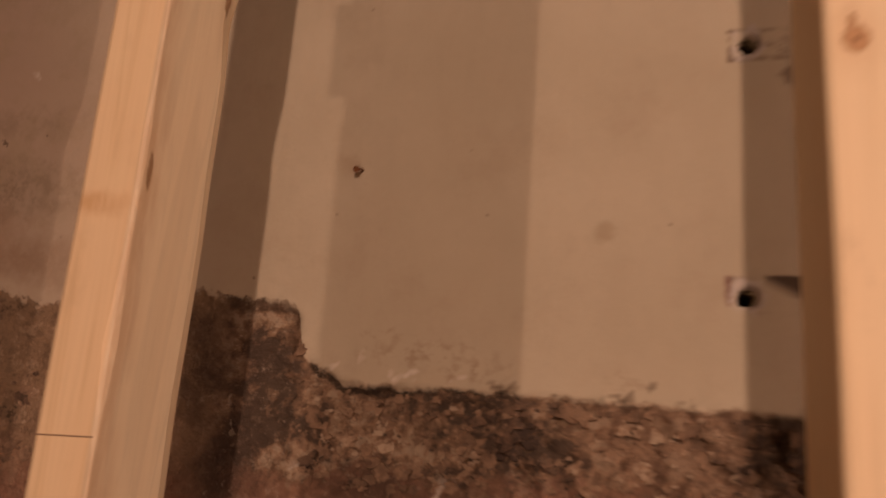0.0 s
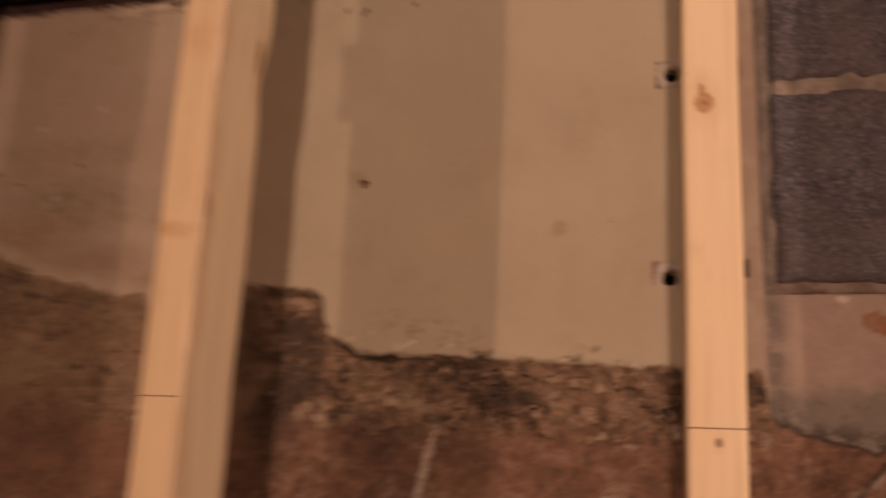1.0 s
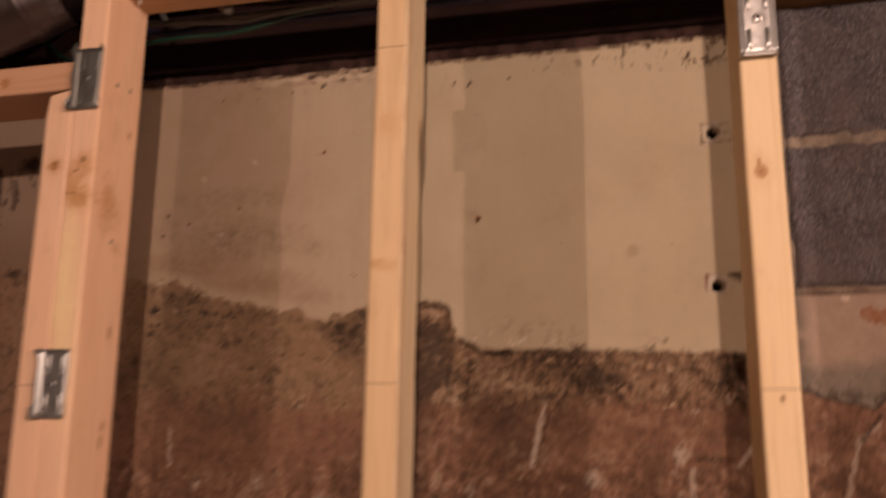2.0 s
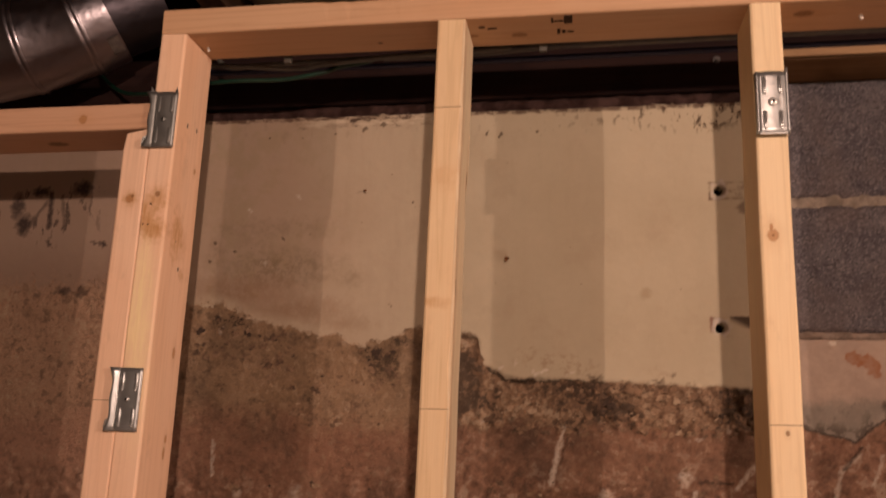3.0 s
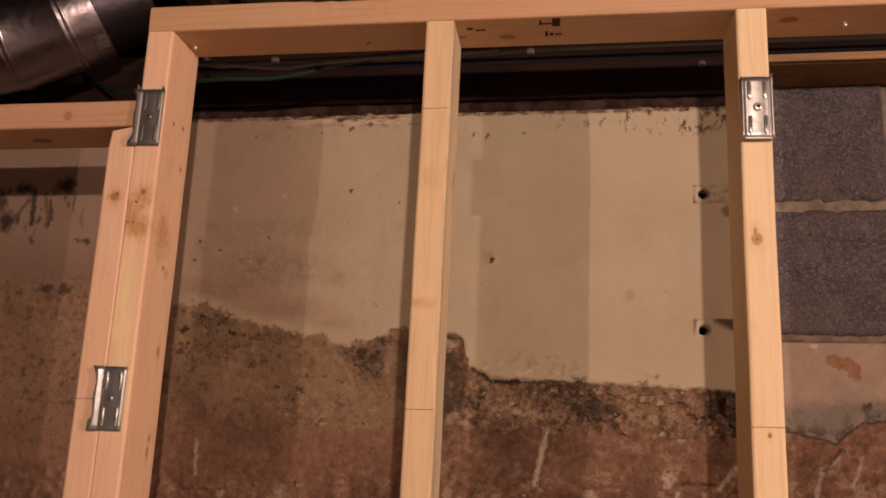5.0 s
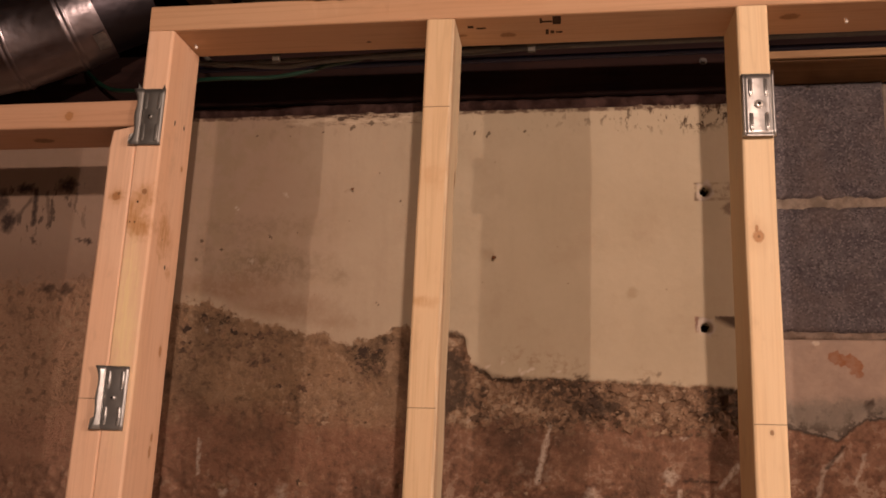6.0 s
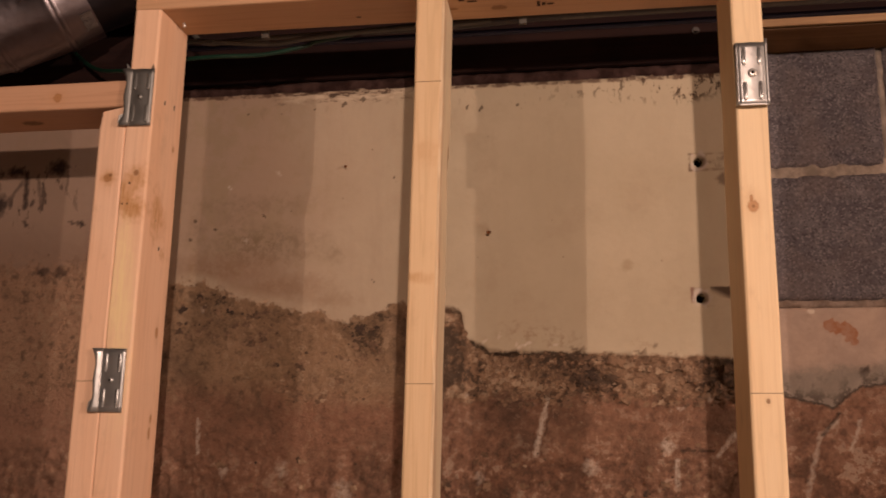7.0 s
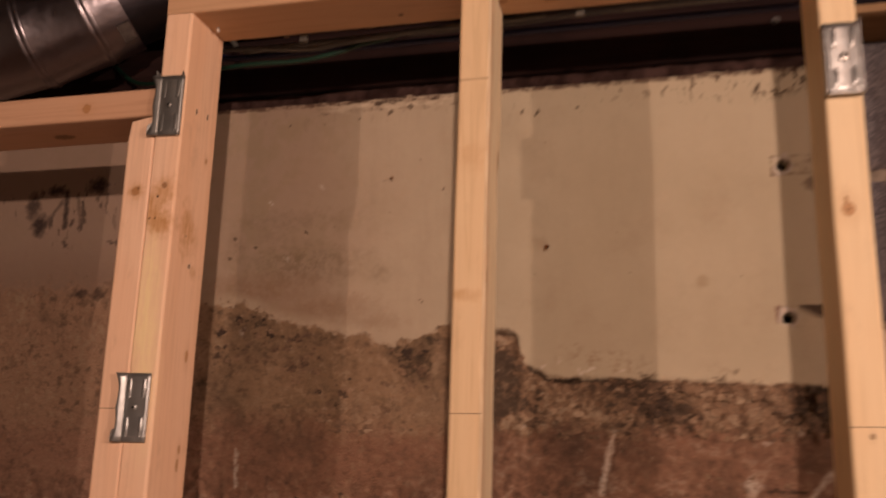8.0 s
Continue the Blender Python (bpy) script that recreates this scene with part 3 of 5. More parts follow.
    red_weight = times(plus(times(spall, 0.40), times(right_bay, 0.38), times(m.step(x, 0.18, 0.19), 0.50)), less(1.0, band), low)
    brown = m.mix(m.math("MINIMUM", red_weight, 0.85), brown, red_scab)
    rim = times(m.step(m.math("ABSOLUTE", less(foot, 1.5575)), 0.0045, 0.0015), right_bay, m.step(n60, 0.45, 0.55), m.step(m.noise(12, 3), 0.42, 0.55))
    brown = m.mix(times(rim, 0.6), brown, (0.42, 0.32, 0.22))
    sooty = stain("sooty")
    brown = m.mix(times(sooty, m.step(mott, 0.62, 0.42, 0.60, 1.0), 0.90), brown, (0.068, 0.045, 0.034))

    coarse = plus(m.math("MAXIMUM", band, plus(times(spall, 0.25), times(m.step(x, -0.36, -0.30), 0.30), 0.42)), times(low, left_bay, -0.15))
    brown = m.mix(times(m.step(grit, 0.440, 0.410), coarse, 0.38), brown, (0.062, 0.043, 0.032))
    brown = m.mix(times(m.step(grit, 0.570, 0.600), coarse, 0.30), brown, (0.430, 0.305, 0.205))
    brown = m.mix(times(m.step(m.noise(60, 10, 0.8, m.mapped((1, 1, 1), (8.1, 0.3, 2.2))), 0.590, 0.615), coarse, m.step(clouds, 0.40, 0.56, 0.2, 1.0), 0.60), brown, (0.500, 0.395, 0.290))

    # runs, dabs and lines of salt; cracks
    salt = stain("salt")
    brown = m.mix(times(salt, m.step(n170, 0.38, 0.54, 0.30, 1.0), 0.82), brown, (0.66, 0.57, 0.47))
    brown = m.mix(times(black, 0.85), brown, (0.034, 0.024, 0.021))
    split = stain("split")
    brown = m.mix(times(split, 0.85), brown, (0.040, 0.027, 0.021))

    # a dark line in the colour below the lip, thick at one end and hair-thin at the other; the brown cap over the notch
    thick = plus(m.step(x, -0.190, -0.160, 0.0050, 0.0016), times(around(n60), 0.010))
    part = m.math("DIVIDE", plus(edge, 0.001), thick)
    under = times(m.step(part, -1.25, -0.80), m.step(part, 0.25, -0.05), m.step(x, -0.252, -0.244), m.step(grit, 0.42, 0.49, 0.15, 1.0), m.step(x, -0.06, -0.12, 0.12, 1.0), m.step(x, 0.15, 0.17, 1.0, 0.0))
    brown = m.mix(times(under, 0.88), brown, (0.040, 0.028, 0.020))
    cap = times(m.step(edge, -0.013, -0.008), m.step(zr, 1.679, 1.684), m.step(x, -0.330, -0.318), m.step(x, -0.255, -0.264), m.step(n170, 0.30, 0.46, 0.6, 1.0))
    brown = m.mix(times(cap, m.step(grit, 0.40, 0.50, 0.5, 1.0), 0.80), brown, (0.080, 0.052, 0.034))
    brown = m.mix(times(m.spot((-0.2605, WALL, 1.664), 0.006, (1, 0.05, 0.28), 0.7, 0.8), 0.45), brown, (0.160, 0.090, 0.050))
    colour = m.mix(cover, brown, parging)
    for c in ((0.099, WALL, 1.907), (0.093, WALL, 1.700)):
        halo = m.math("SUBTRACT", m.spot(c, 0.0135, (1, 0.05, 1), 0.25, 0.9), m.spot(c, 0.0072, (1, 0.05, 1), 0.1), clamp=True)
        colour = m.mix(times(halo, m.step(n60, 0.40, 0.56, 0.3, 0.95)), colour, (0.50, 0.44, 0.38))
        # the darkness inside each hole is put into the colour, over the modelled recess
        colour = m.mix(m.spot(c, 0.0062, (1, 0.05, 1), 0.15, 0.7), colour, (0.012, 0.009, 0.008))
    relief = plus(times(n170, 0.8), times(n60, 1.6), times(n20, 1.2))
    relief = m.math("SUBTRACT", relief, 1.8)
    return m.done(colour, times(relief, m.step(cover, 0.0, 1.0, 1.0, 0.08)), 0.75, 0.006)


def cinder():
    m = Nodes("cinder_block", 0.92)
    v = m.tree.nodes.new("ShaderNodeTexVoronoi")
    m.link(m.coord, v.inputs["Vector"])
    v.inputs["Scale"].default_value = 420.0
    grain = m.tree.nodes.new("ShaderNodeSeparateColor")
    m.link(v.outputs["Color"], grain.inputs[0])
    grit = grain.outputs[0]
    fine, mid = m.noise(240, 5, 0.75), m.noise(26, 6, 0.7)
    colour = m.mix(m.step(mid, 0.35, 0.65), (0.108, 0.096, 0.110), (0.168, 0.150, 0.160))
    colour = m.mix(m.step(grit, 0.72, 1.0, 0.0, 0.62), colour, (0.33, 0.30, 0.305))
    colour = m.mix(m.step(grit, 0.30, 0.0, 0.0, 0.65), colour, (0.030, 0.027, 0.029))
    colour = m.mix(m.step(m.noise(9, 4, 0.6), 0.45, 0.65, 0.0, 0.45), colour, (0.180, 0.140, 0.130))
    colour = m.mix(m.step(fine, 0.60, 0.72, 0.0, 0.6), colour, (0.30, 0.26, 0.245))
    return m.done(colour, m.math("ADD", fine, m.math("ADD", grit, mid)), 0.9, 0.004)


def mortar(name, a, b):
    m = Nodes(name, 0.9)
    m.bsdf.inputs["Specular IOR Level"].default_value = 0.12
    mid, fine = m.noise(35, 5, 0.65), m.noise(220, 5, 0.7)
    colour = m.mix(m.step(mid, 0.35, 0.65), a, b)
    colour = m.mix(m.step(fine, 0.55, 0.75, 0.0, 0.4), colour, [c * 0.45 for c in a])
    return m.done(colour, m.math("ADD", mid, fine), 0.45, 0.003)


def galvanised(name, base, rough, dents=0.06, metal=1.0):
    m = Nodes(name, rough, metal)
    spangle = m.cells(55)
    cloud = m.noise(9, 4, 0.6)
    colour = m.mix(m.step(cloud, 0.3, 0.7), [c * 0.75 for c in base], base)
    r = m.math("ADD", m.math("MULTIPLY", spangle, 0.10), m.math("ADD", m.math("MULTIPLY", cloud, 0.22), rough - 0.14))
    return m.done(colour, m.math("ADD", m.noise(14, 3), m.math("MULTIPLY", m.noise(45, 2), 0.25)), dents, 0.006, r)


def plain(name, colour, rough=0.6, metal=0.0, grain=60.0, spread=0.25):
    m = Nodes(name, rough, metal)
    m.bsdf.inputs["Specular IOR Level"].default_value = 0.5 if rough < 0.7 else 0.15
    n = m.noise(grain, 5, 0.65)
    return m.done(m.mix(m.step(n, 0.3, 0.7), [c * (1 - spread) for c in colour], colour), n, 0.2, 0.001)


def old_wood(name, light, dark, along="x"):
    m = Nodes(name, 0.9)
    m.bsdf.inputs["Specular IOR Level"].default_value = 0.12
    s = {"x": (3, 60, 60), "y": (60, 3, 60)}[along]
    g = m.noise(1.0, 6, 0.65, m.mapped(s), 0.5)
    b = m.noise(6, 4, 0.6)
    colour = m.mix(m.step(g, 0.3, 0.7), dark, light)
    colour = m.mix(m.step(b, 0.45, 0.7, 0.0, 0.6), colour, [c * 0.45 for c in dark])
    return m.done(colour, g, 0.35, 0.002)


def scaling():
    """Loose concrete scale, each flake of one tone, spotted with grit."""
    m = Nodes("loose_scale", 0.9)
    m.bsdf.inputs["Specular IOR Level"].default_value = 0.12
    n = m.tree.nodes.new("ShaderNodeAttribute")
    n.attribute_name = "tone"
    tone = m.math("ADD", n.outputs["Fac"], m.math("MULTIPLY", m.math("SUBTRACT", m.noise(130, 7, 0.75), 0.5), 1.5))
    colour = m.mix(m.step(tone, 0.05, 0.35), (0.060, 0.042, 0.032), (0.155, 0.100, 0.066))
    colour = m.mix(m.step(tone, 0.35, 0.65), colour, (0.265, 0.172, 0.110))
    colour = m.mix(m.step(tone, 0.68, 1.0), colour, (0.430, 0.325, 0.225))
    return m.done(colour, m.noise(320, 5, 0.7), 0.6, 0.002)


MAT_WALL, MAT_BLOCK, MAT_SCALE = old_wall(), cinder(), scaling()
MAT_BROWN = mortar("brown_concrete", (0.16, 0.10, 0.07), (0.22, 0.13, 0.09))
MAT_JOINT = mortar("mortar_joint", (0.165, 0.138, 0.115), (0.265, 0.220, 0.185))
MAT_FOOT = mortar("foot_mortar", (0.150, 0.112, 0.088), (0.300, 0.235, 0.190))
MAT_BED = mortar("mortar_bed", (0.205, 0.168, 0.135), (0.36, 0.30, 0.245))
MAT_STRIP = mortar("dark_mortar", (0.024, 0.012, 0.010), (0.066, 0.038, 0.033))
MAT_DUCT = galvanised("duct_metal", (0.35, 0.315, 0.34), 0.33, 0.45)
MAT_DUCT_DARK = galvanised("duct_dark", (0.055, 0.048, 0.055), 0.42, 0.5)
MAT_FOIL = plain("foil", (0.20, 0.155, 0.13), 0.55, 0.0, 90, 0.4)
MAT_CLIP = galvanised("clip_metal", (0.53, 0.54, 0.535), 0.36, 0.30, 0.85)
MAT_SILL = old_wood("old_sill", (0.025, 0.012, 0.010), (0.014, 0.007, 0.007))
MAT_SILL_LIGHT = old_wood("sill_light", (0.42, 0.27, 0.145), (0.26, 0.155, 0.085))
MAT_SILL_BOARD = old_wood("sill_board", (0.27, 0.165, 0.092), (0.165, 0.098, 0.056))
MAT_JOIST = old_wood("joist", (0.095, 0.052, 0.028), (0.055, 0.029, 0.017), "y")
MAT_SUBFLOOR = old_wood("subfloor", (0.24, 0.14, 0.08), (0.14, 0.08, 0.05))
MAT_BATT = plain("insulation", (0.36, 0.30, 0.21), 0.95, 0, 80)
MAT_FLOOR = mortar("floor_concrete", (0.36, 0.33, 0.30), (0.46, 0.42, 0.385))
MAT_ROOM = mortar("room_wall", (0.19, 0.158, 0.130), (0.26, 0.22, 0.185))
MAT_CABLE = plain("cable_grey", (0.13, 0.125, 0.11), 0.5)
MAT_CABLE_DARK = plain("cable_dark", (0.06, 0.055, 0.055), 0.45)
MAT_GREEN = plain("cable_green", (0.005, 0.034, 0.020), 0.4)
MAT_BLUE = plain("cable_blue", (0.012, 0.014, 0.05), 0.4)
MAT_PENCIL = plain("pencil", (0.30, 0.19, 0.12), 0.8)
MAT_INK = plain("ink", (0.085, 0.048, 0.032), 0.8, 0.0, 260, 0.6)
MAT_RUST = plain("rust", (0.21, 0.088, 0.036), 0.8, 0.3, 300)
MAT_DARK = plain("hole_dark", (0.012, 0.009, 0.008), 0.9)
MAT_STEEL = plain("bright_steel", (0.86, 0.84, 0.80), 0.30, 0.65)
MAT_SLOT = plain("slot_shade", (0.13, 0.125, 0.12), 0.6)
# darker copy of the clip metal: one clip's dark reflection put into the colour
MAT_CLIP_DARKENED = galvanised("clip_metal_dark_reflection", (0.31, 0.31, 0.295), 0.46, 0.30, 0.85)
MAT_BOLT = plain("bolt_metal", (0.085, 0.075, 0.07), 0.6, 0.5, 300)
# clip plastic darkened so that it looks shaded behind the plate
MAT_STAPLE = plain("staple", (0.075, 0.068, 0.055), 0.6)


# ---- building helpers ----
def put(name, bm, material, parent=None, label="", smooth=False, at=None):
    mesh = bpy.data.meshes.new(name)
    bmesh.ops.recalc_face_normals(bm, faces=bm.faces[:])
    bm.to_mesh(mesh)
    bm.free()
    mesh.materials.append(material)
    if smooth:
        for p in mesh.polygons:
            p.use_smooth = True
    ob = new(name, mesh)
    if parent is not None:
        ob.parent = parent
    if at is not None:
        ob.matrix_basis = at
    if label:
        tagged(ob, label)
    return ob


def thing(name, label, category, at=None, group="", kind=""):
    ob = new(name)
    ob.empty_display_size = 0.05
    if at is not None:
        ob.matrix_basis = at
    return tagged(ob, label, category, group, kind)


def box_into(bm, x0, x1, y0, y1, z0, z1, bevel=0.0):
    made = bmesh.ops.create_cube(bm, size=1.0)["verts"]
    for v in made:
        v.co = Vector(((x0 + x1) / 2 + v.co.x * (x1 - x0), (y0 + y1) / 2 + v.co.y * (y1 - y0), (z0 + z1) / 2 + v.co.z * (z1 - z0)))
    if bevel:
        edges = list({e for v in made for e in v.link_edges})
        bmesh.ops.bevel(bm, geom=edges, offset=bevel, segments=2, affect="EDGES", profile=0.6)
    return bm


def box(x0, x1, y0, y1, z0, z1, bevel=0.0):
    return box_into(bmesh.new(), x0, x1, y0, y1, z0, z1, bevel)


def rough_box(x0, x1, y0, y1, z0, z1, cell, rough, scale, bevel=0.004):
    """A box with an uneven, gridded front (towards -y)."""
    bm = bmesh.new()
    nx, nz = max(2, round((x1 - x0) / cell)), max(2, round((z1 - z0) / cell))
    rows = []
    for k in range(nz + 1):
        row = []
        for i in range(nx + 1):
            x, z = x0 + (x1 - x0) * i / nx, z0 + (z1 - z0) * k / nz
            edge = min(x - x0, x1 - x, z - z0, z1 - z)
            wob = rough * (noise.fractal(Vector((x, y0, z)) * scale, 0.8, 2.0, 4))
            dx = 0.0015 * noise.noise(Vector((x * 60, 3.0, z * 60)))
            row.append(bm.verts.new((x + dx, y0 + wob + (bevel * (1 - edge / bevel) ** 2 if edge < bevel else 0), z + dx)))
        rows.append(row)
    for k in range(nz):
        for i in range(nx):
            bm.faces.new((rows[k][i], rows[k][i + 1], rows[k + 1][i + 1], rows[k + 1][i]))
    rim = rows[0] + [r[-1] for r in rows[1:]] + rows[-1][-2::-1] + [r[0] for r in rows[-2:0:-1]]
    back = [bm.verts.new((v.co.x, y1, v.co.z)) for v in rim]
    for i in range(len(rim)):
        j = (i + 1) % len(rim)
        bm.faces.new((rim[i], back[i], back[j], rim[j]))
    bm.faces.new(back[::-1])
    return bm


def lumber(length, step=0.03, wane=None, w=THICK, d=DEPTH, seed=0.0, front=None):
    """A planed board along z: x -w/2..w/2, y 0..d, with eased edges. wane(z), front(z): how far the corners at +x, +y and at +x, -y are cut away."""
    bm = bmesh.new()
    e = 0.0032
    n = max(2, round(length / step))
    rings = []
    for k in range(n + 1):
        z = length * k / n
        cut = (wane(z) if wane else 0.0) + e
        jig = 0.0007 * noise.noise(Vector((seed, 1.0, z * 7)))
        h = w / 2
        f = front(z) if front else e
        pts = [(-h, e), (-h + e * 0.3, e * 0.3), (-h + e, 0), (h - f, 0), (h - f * 0.3, f * 0.3), (h, f),
               (h, d - cut * 1.6), (h - cut * 0.28, d - cut * 0.5), (h - cut * 0.8, d), (-h + e, d), (-h + e * 0.3, d - e * 0.3), (-h, d - e)]
        rings.append([bm.verts.new((x + jig, y, z)) for x, y in pts])
    for a, b in zip(rings, rings[1:]):
        for i in range(12):
            j = (i + 1) % 12
            bm.faces.new((a[i], a[j], b[j], b[i]))
    bm.faces.new(rings[0][::-1])
    bm.faces.new(rings[-1])
    return bm


def tube(points, radius, sides=10):
    """A round run through the points, smoothed."""
    fine = []
    for i in range(len(points) - 1):
        p0, p1, p2, p3 = (Vector(points[max(0, min(len(points) - 1, i + k))]) for k in (-1, 0, 1, 2))
        for s in range(6):
            t = s / 6
            fine.append(0.5 * (2 * p1 + (p2 - p0) * t + (2 * p0 - 5 * p1 + 4 * p2 - p3) * t * t + (3 * p1 - p0 - 3 * p2 + p3) * t ** 3))
    fine.append(Vector(points[-1]))
    bm = bmesh.new()
    rings = []
    for i, p in enumerate(fine):
        way = (fine[min(i + 1, len(fine) - 1)] - fine[max(i - 1, 0)]).normalized()
        side = way.cross(Vector((0, 0, 1)) if abs(way.z) < 0.9 else Vector((1, 0, 0))).normalized()
        up = side.cross(way)
        rings.append([bm.verts.new(p + radius * (math.cos(a) * side + math.sin(a) * up)) for a in (2 * math.pi * k / sides for k in range(sides))])
    for a, b in zip(rings, rings[1:]):
        for i in range(sides):
            bm.faces.new((a[i], a[(i + 1) % sides], b[(i + 1) % sides], b[i]))
    bm.faces.new(rings[0][::-1])
    bm.faces.new(rings[-1])
    return bm


def disc(radius, thick, sides=16):
    """A short cylinder along y, its face at y = 0 and its back at +thick."""
    bm = bmesh.new()
    bmesh.ops.create_cone(bm, cap_ends=True, segments=sides, radius1=radius, radius2=radius, depth=thick)
    bmesh.ops.transform(bm, matrix=pose(0, thick / 2, 0, 90), verts=bm.verts[:])
    return bm


# ---- room shell: floor, plain far walls, subfloor overhead ----
tagged(put("floor", box(-4.0, 4.0, -5.0, 1.0, -0.12, 0.0), MAT_FLOOR), "grey bare concrete basement floor", "floor", kind="structure")
tagged(put("wall_back", box(-4.0, 4.0, -5.12, -5.0, 0.0, 2.42), MAT_ROOM), "plain painted basement wall behind the camera", "wall", kind="structure")
tagged(put("wall_left", box(-4.12, -4.0, -5.0, 1.0, 0.0, 2.42), MAT_ROOM), "plain painted basement side wall", "wall", kind="structure")
tagged(put("wall_right", box(4.0, 4.12, -5.0, 1.0, 0.0, 2.42), MAT_ROOM), "plain painted basement side wall", "wall", kind="structure")
tagged(put("ceiling", box(-4.0, 4.0, -5.0, 1.0, 2.42, 2.45), MAT_SUBFLOOR), "bare wooden subfloor boards over the joists", "ceiling", kind="structure")

# ---- foundation wall ----
LINE = ((-1.36, 1.775), (-0.86, 1.768), (-0.72, 1.735), (-0.685, 1.742), (-0.63, 1.714), (-0.52, 1.690), (-0.44, 1.674), (-0.40, 1.681),
        (-0.37, 1.697), (-0.28, 1.692), (-0.262, 1.686), (-0.254, 1.645), (-0.219, 1.625), (-0.11, 1.623), (0.05, 1.616), (0.147, 1.613),
        (0.174, 1.610), (0.179, 1.570), (0.204, 1.554), (0.225, 1.546), (0.266, 1.537), (0.282, 1.552), (0.305, 1.567), (0.340, 1.573), (1.0, 1.575))
HOLES = ((0.099, 1.907), (0.093, 1.700))


def parging_foot(x):
    """Height of the broken lower edge of the parging."""
    base = LINE[-1][1]
    for (xa, za), (xb, zb) in zip(LINE, LINE[1:]):
        if x <= xb:
            base = za + (zb - za) * max(0.0, (x - xa) / (xb - xa))
            break
    calm = 1.0 if x < -0.34 or x > 0.176 else 0.35
    return base + calm * (0.006 * noise.noise(Vector((x * 24, 0.3, 0))) + 0.003 * noise.noise(Vector((x * 95, 1.3, 0))))


def parging_head(x):
    return 2.046 + 0.004 * noise.noise(Vector((x * 22, 5.3, 0))) + 0.005 * noise.noise(Vector((x * 120, 7.3, 0))) ** 3 * 4


def ramp(v, a, b):
    f = max(0.0, min(1.0, (v - a) / (b - a)))
    return f * f * (3 - 2 * f)


def hole_depth(x, z, reach):
    return max((0.030 * max(0.0, min(1.0, (reach - math.hypot(x - hx, z - hz)) / 0.003)) for hx, hz in HOLES))


FACE, CELL = (-1.36, 0.96, 1.30, 2.050), 0.0033      # extent of the seen face, spacing of its mesh


def wall_face():
    """The seen face of the wall: smooth parging, and rough concrete where it has fallen off."""
    (x0, x1, z0, z1), cell = FACE, CELL
    nx, nz = round((x1 - x0) / cell), round((z1 - z0) / cell)
    bm = bmesh.new()
    layer = bm.verts.layers.float.new("above")
    feet = [parging_foot(x0 + cell * i) for i in range(nx + 1)]
    rows = []
    for k in range(nz + 1):
        row = []
        z = z0 + cell * k
        for i in range(nx + 1):
            x = x0 + cell * i
            above = z - feet[i]
            p = Vector((x, 0.0, z))
            coarse = noise.fractal(p * 11, 0.9, 2.0, 2)
            crumb = noise.fractal(p * 48, 0.7, 2.1, 3)
            shift = above + 0.006 * crumb
            covered = ramp(shift, -0.003, 0.003)
            lip = 0.0005 + 0.0050 * ramp(x, -0.256, -0.240) * ramp(x, 0.02, -0.16)
            band = ramp(x, -0.30, -0.24) * ramp(z, 1.53, 1.56) + 0.6 * ramp(z, 1.50, 1.45) + 0.12
            y = WALL + 0.0014 * noise.noise(p * 6) + 0.0003 * noise.noise(p * 80)
            if covered < 1 and band > 0.2:
                warped = p * 62 + Vector((crumb, 0.0, coarse)) * 0.6
                chunk = noise.cell(warped) * 0.004 + 0.006 * (noise.voronoi(p * 70)[0][0] - 0.35)
            else:
                chunk = 0.0
            y += (1 - covered) * (lip + 0.004 * coarse * min(1.0, band + 0.3) + 0.006 * crumb * band + chunk * min(1.0, band))
            if above > 0 and x > 0.178:
                y += 0.0025 + (0.018 if z > 1.6855 else 0.0)
            v = bm.verts.new((x, y + hole_depth(x, z, 0.0076), z))
            v[layer] = above
            row.append(v)
        rows.append(row)
    for k in range(nz):
        for i in range(nx):
            bm.faces.new((rows[k][i], rows[k][i + 1], rows[k + 1][i + 1], rows[k + 1][i]))
    for i in range(nx + 1):
        v = rows[-1][i]
        v.co.z = parging_head(v.co.x)
        v.co.y += 0.0025
    back = [bm.verts.new((v.co.x, WALL + 0.03, v.co.z)) for v in rows[-1]]
    for b in back:
        b[layer] = 0.4
    for i in range(nx):
        bm.faces.new((rows[-1][i], rows[-1][i + 1], back[i + 1], back[i]))
    return bm


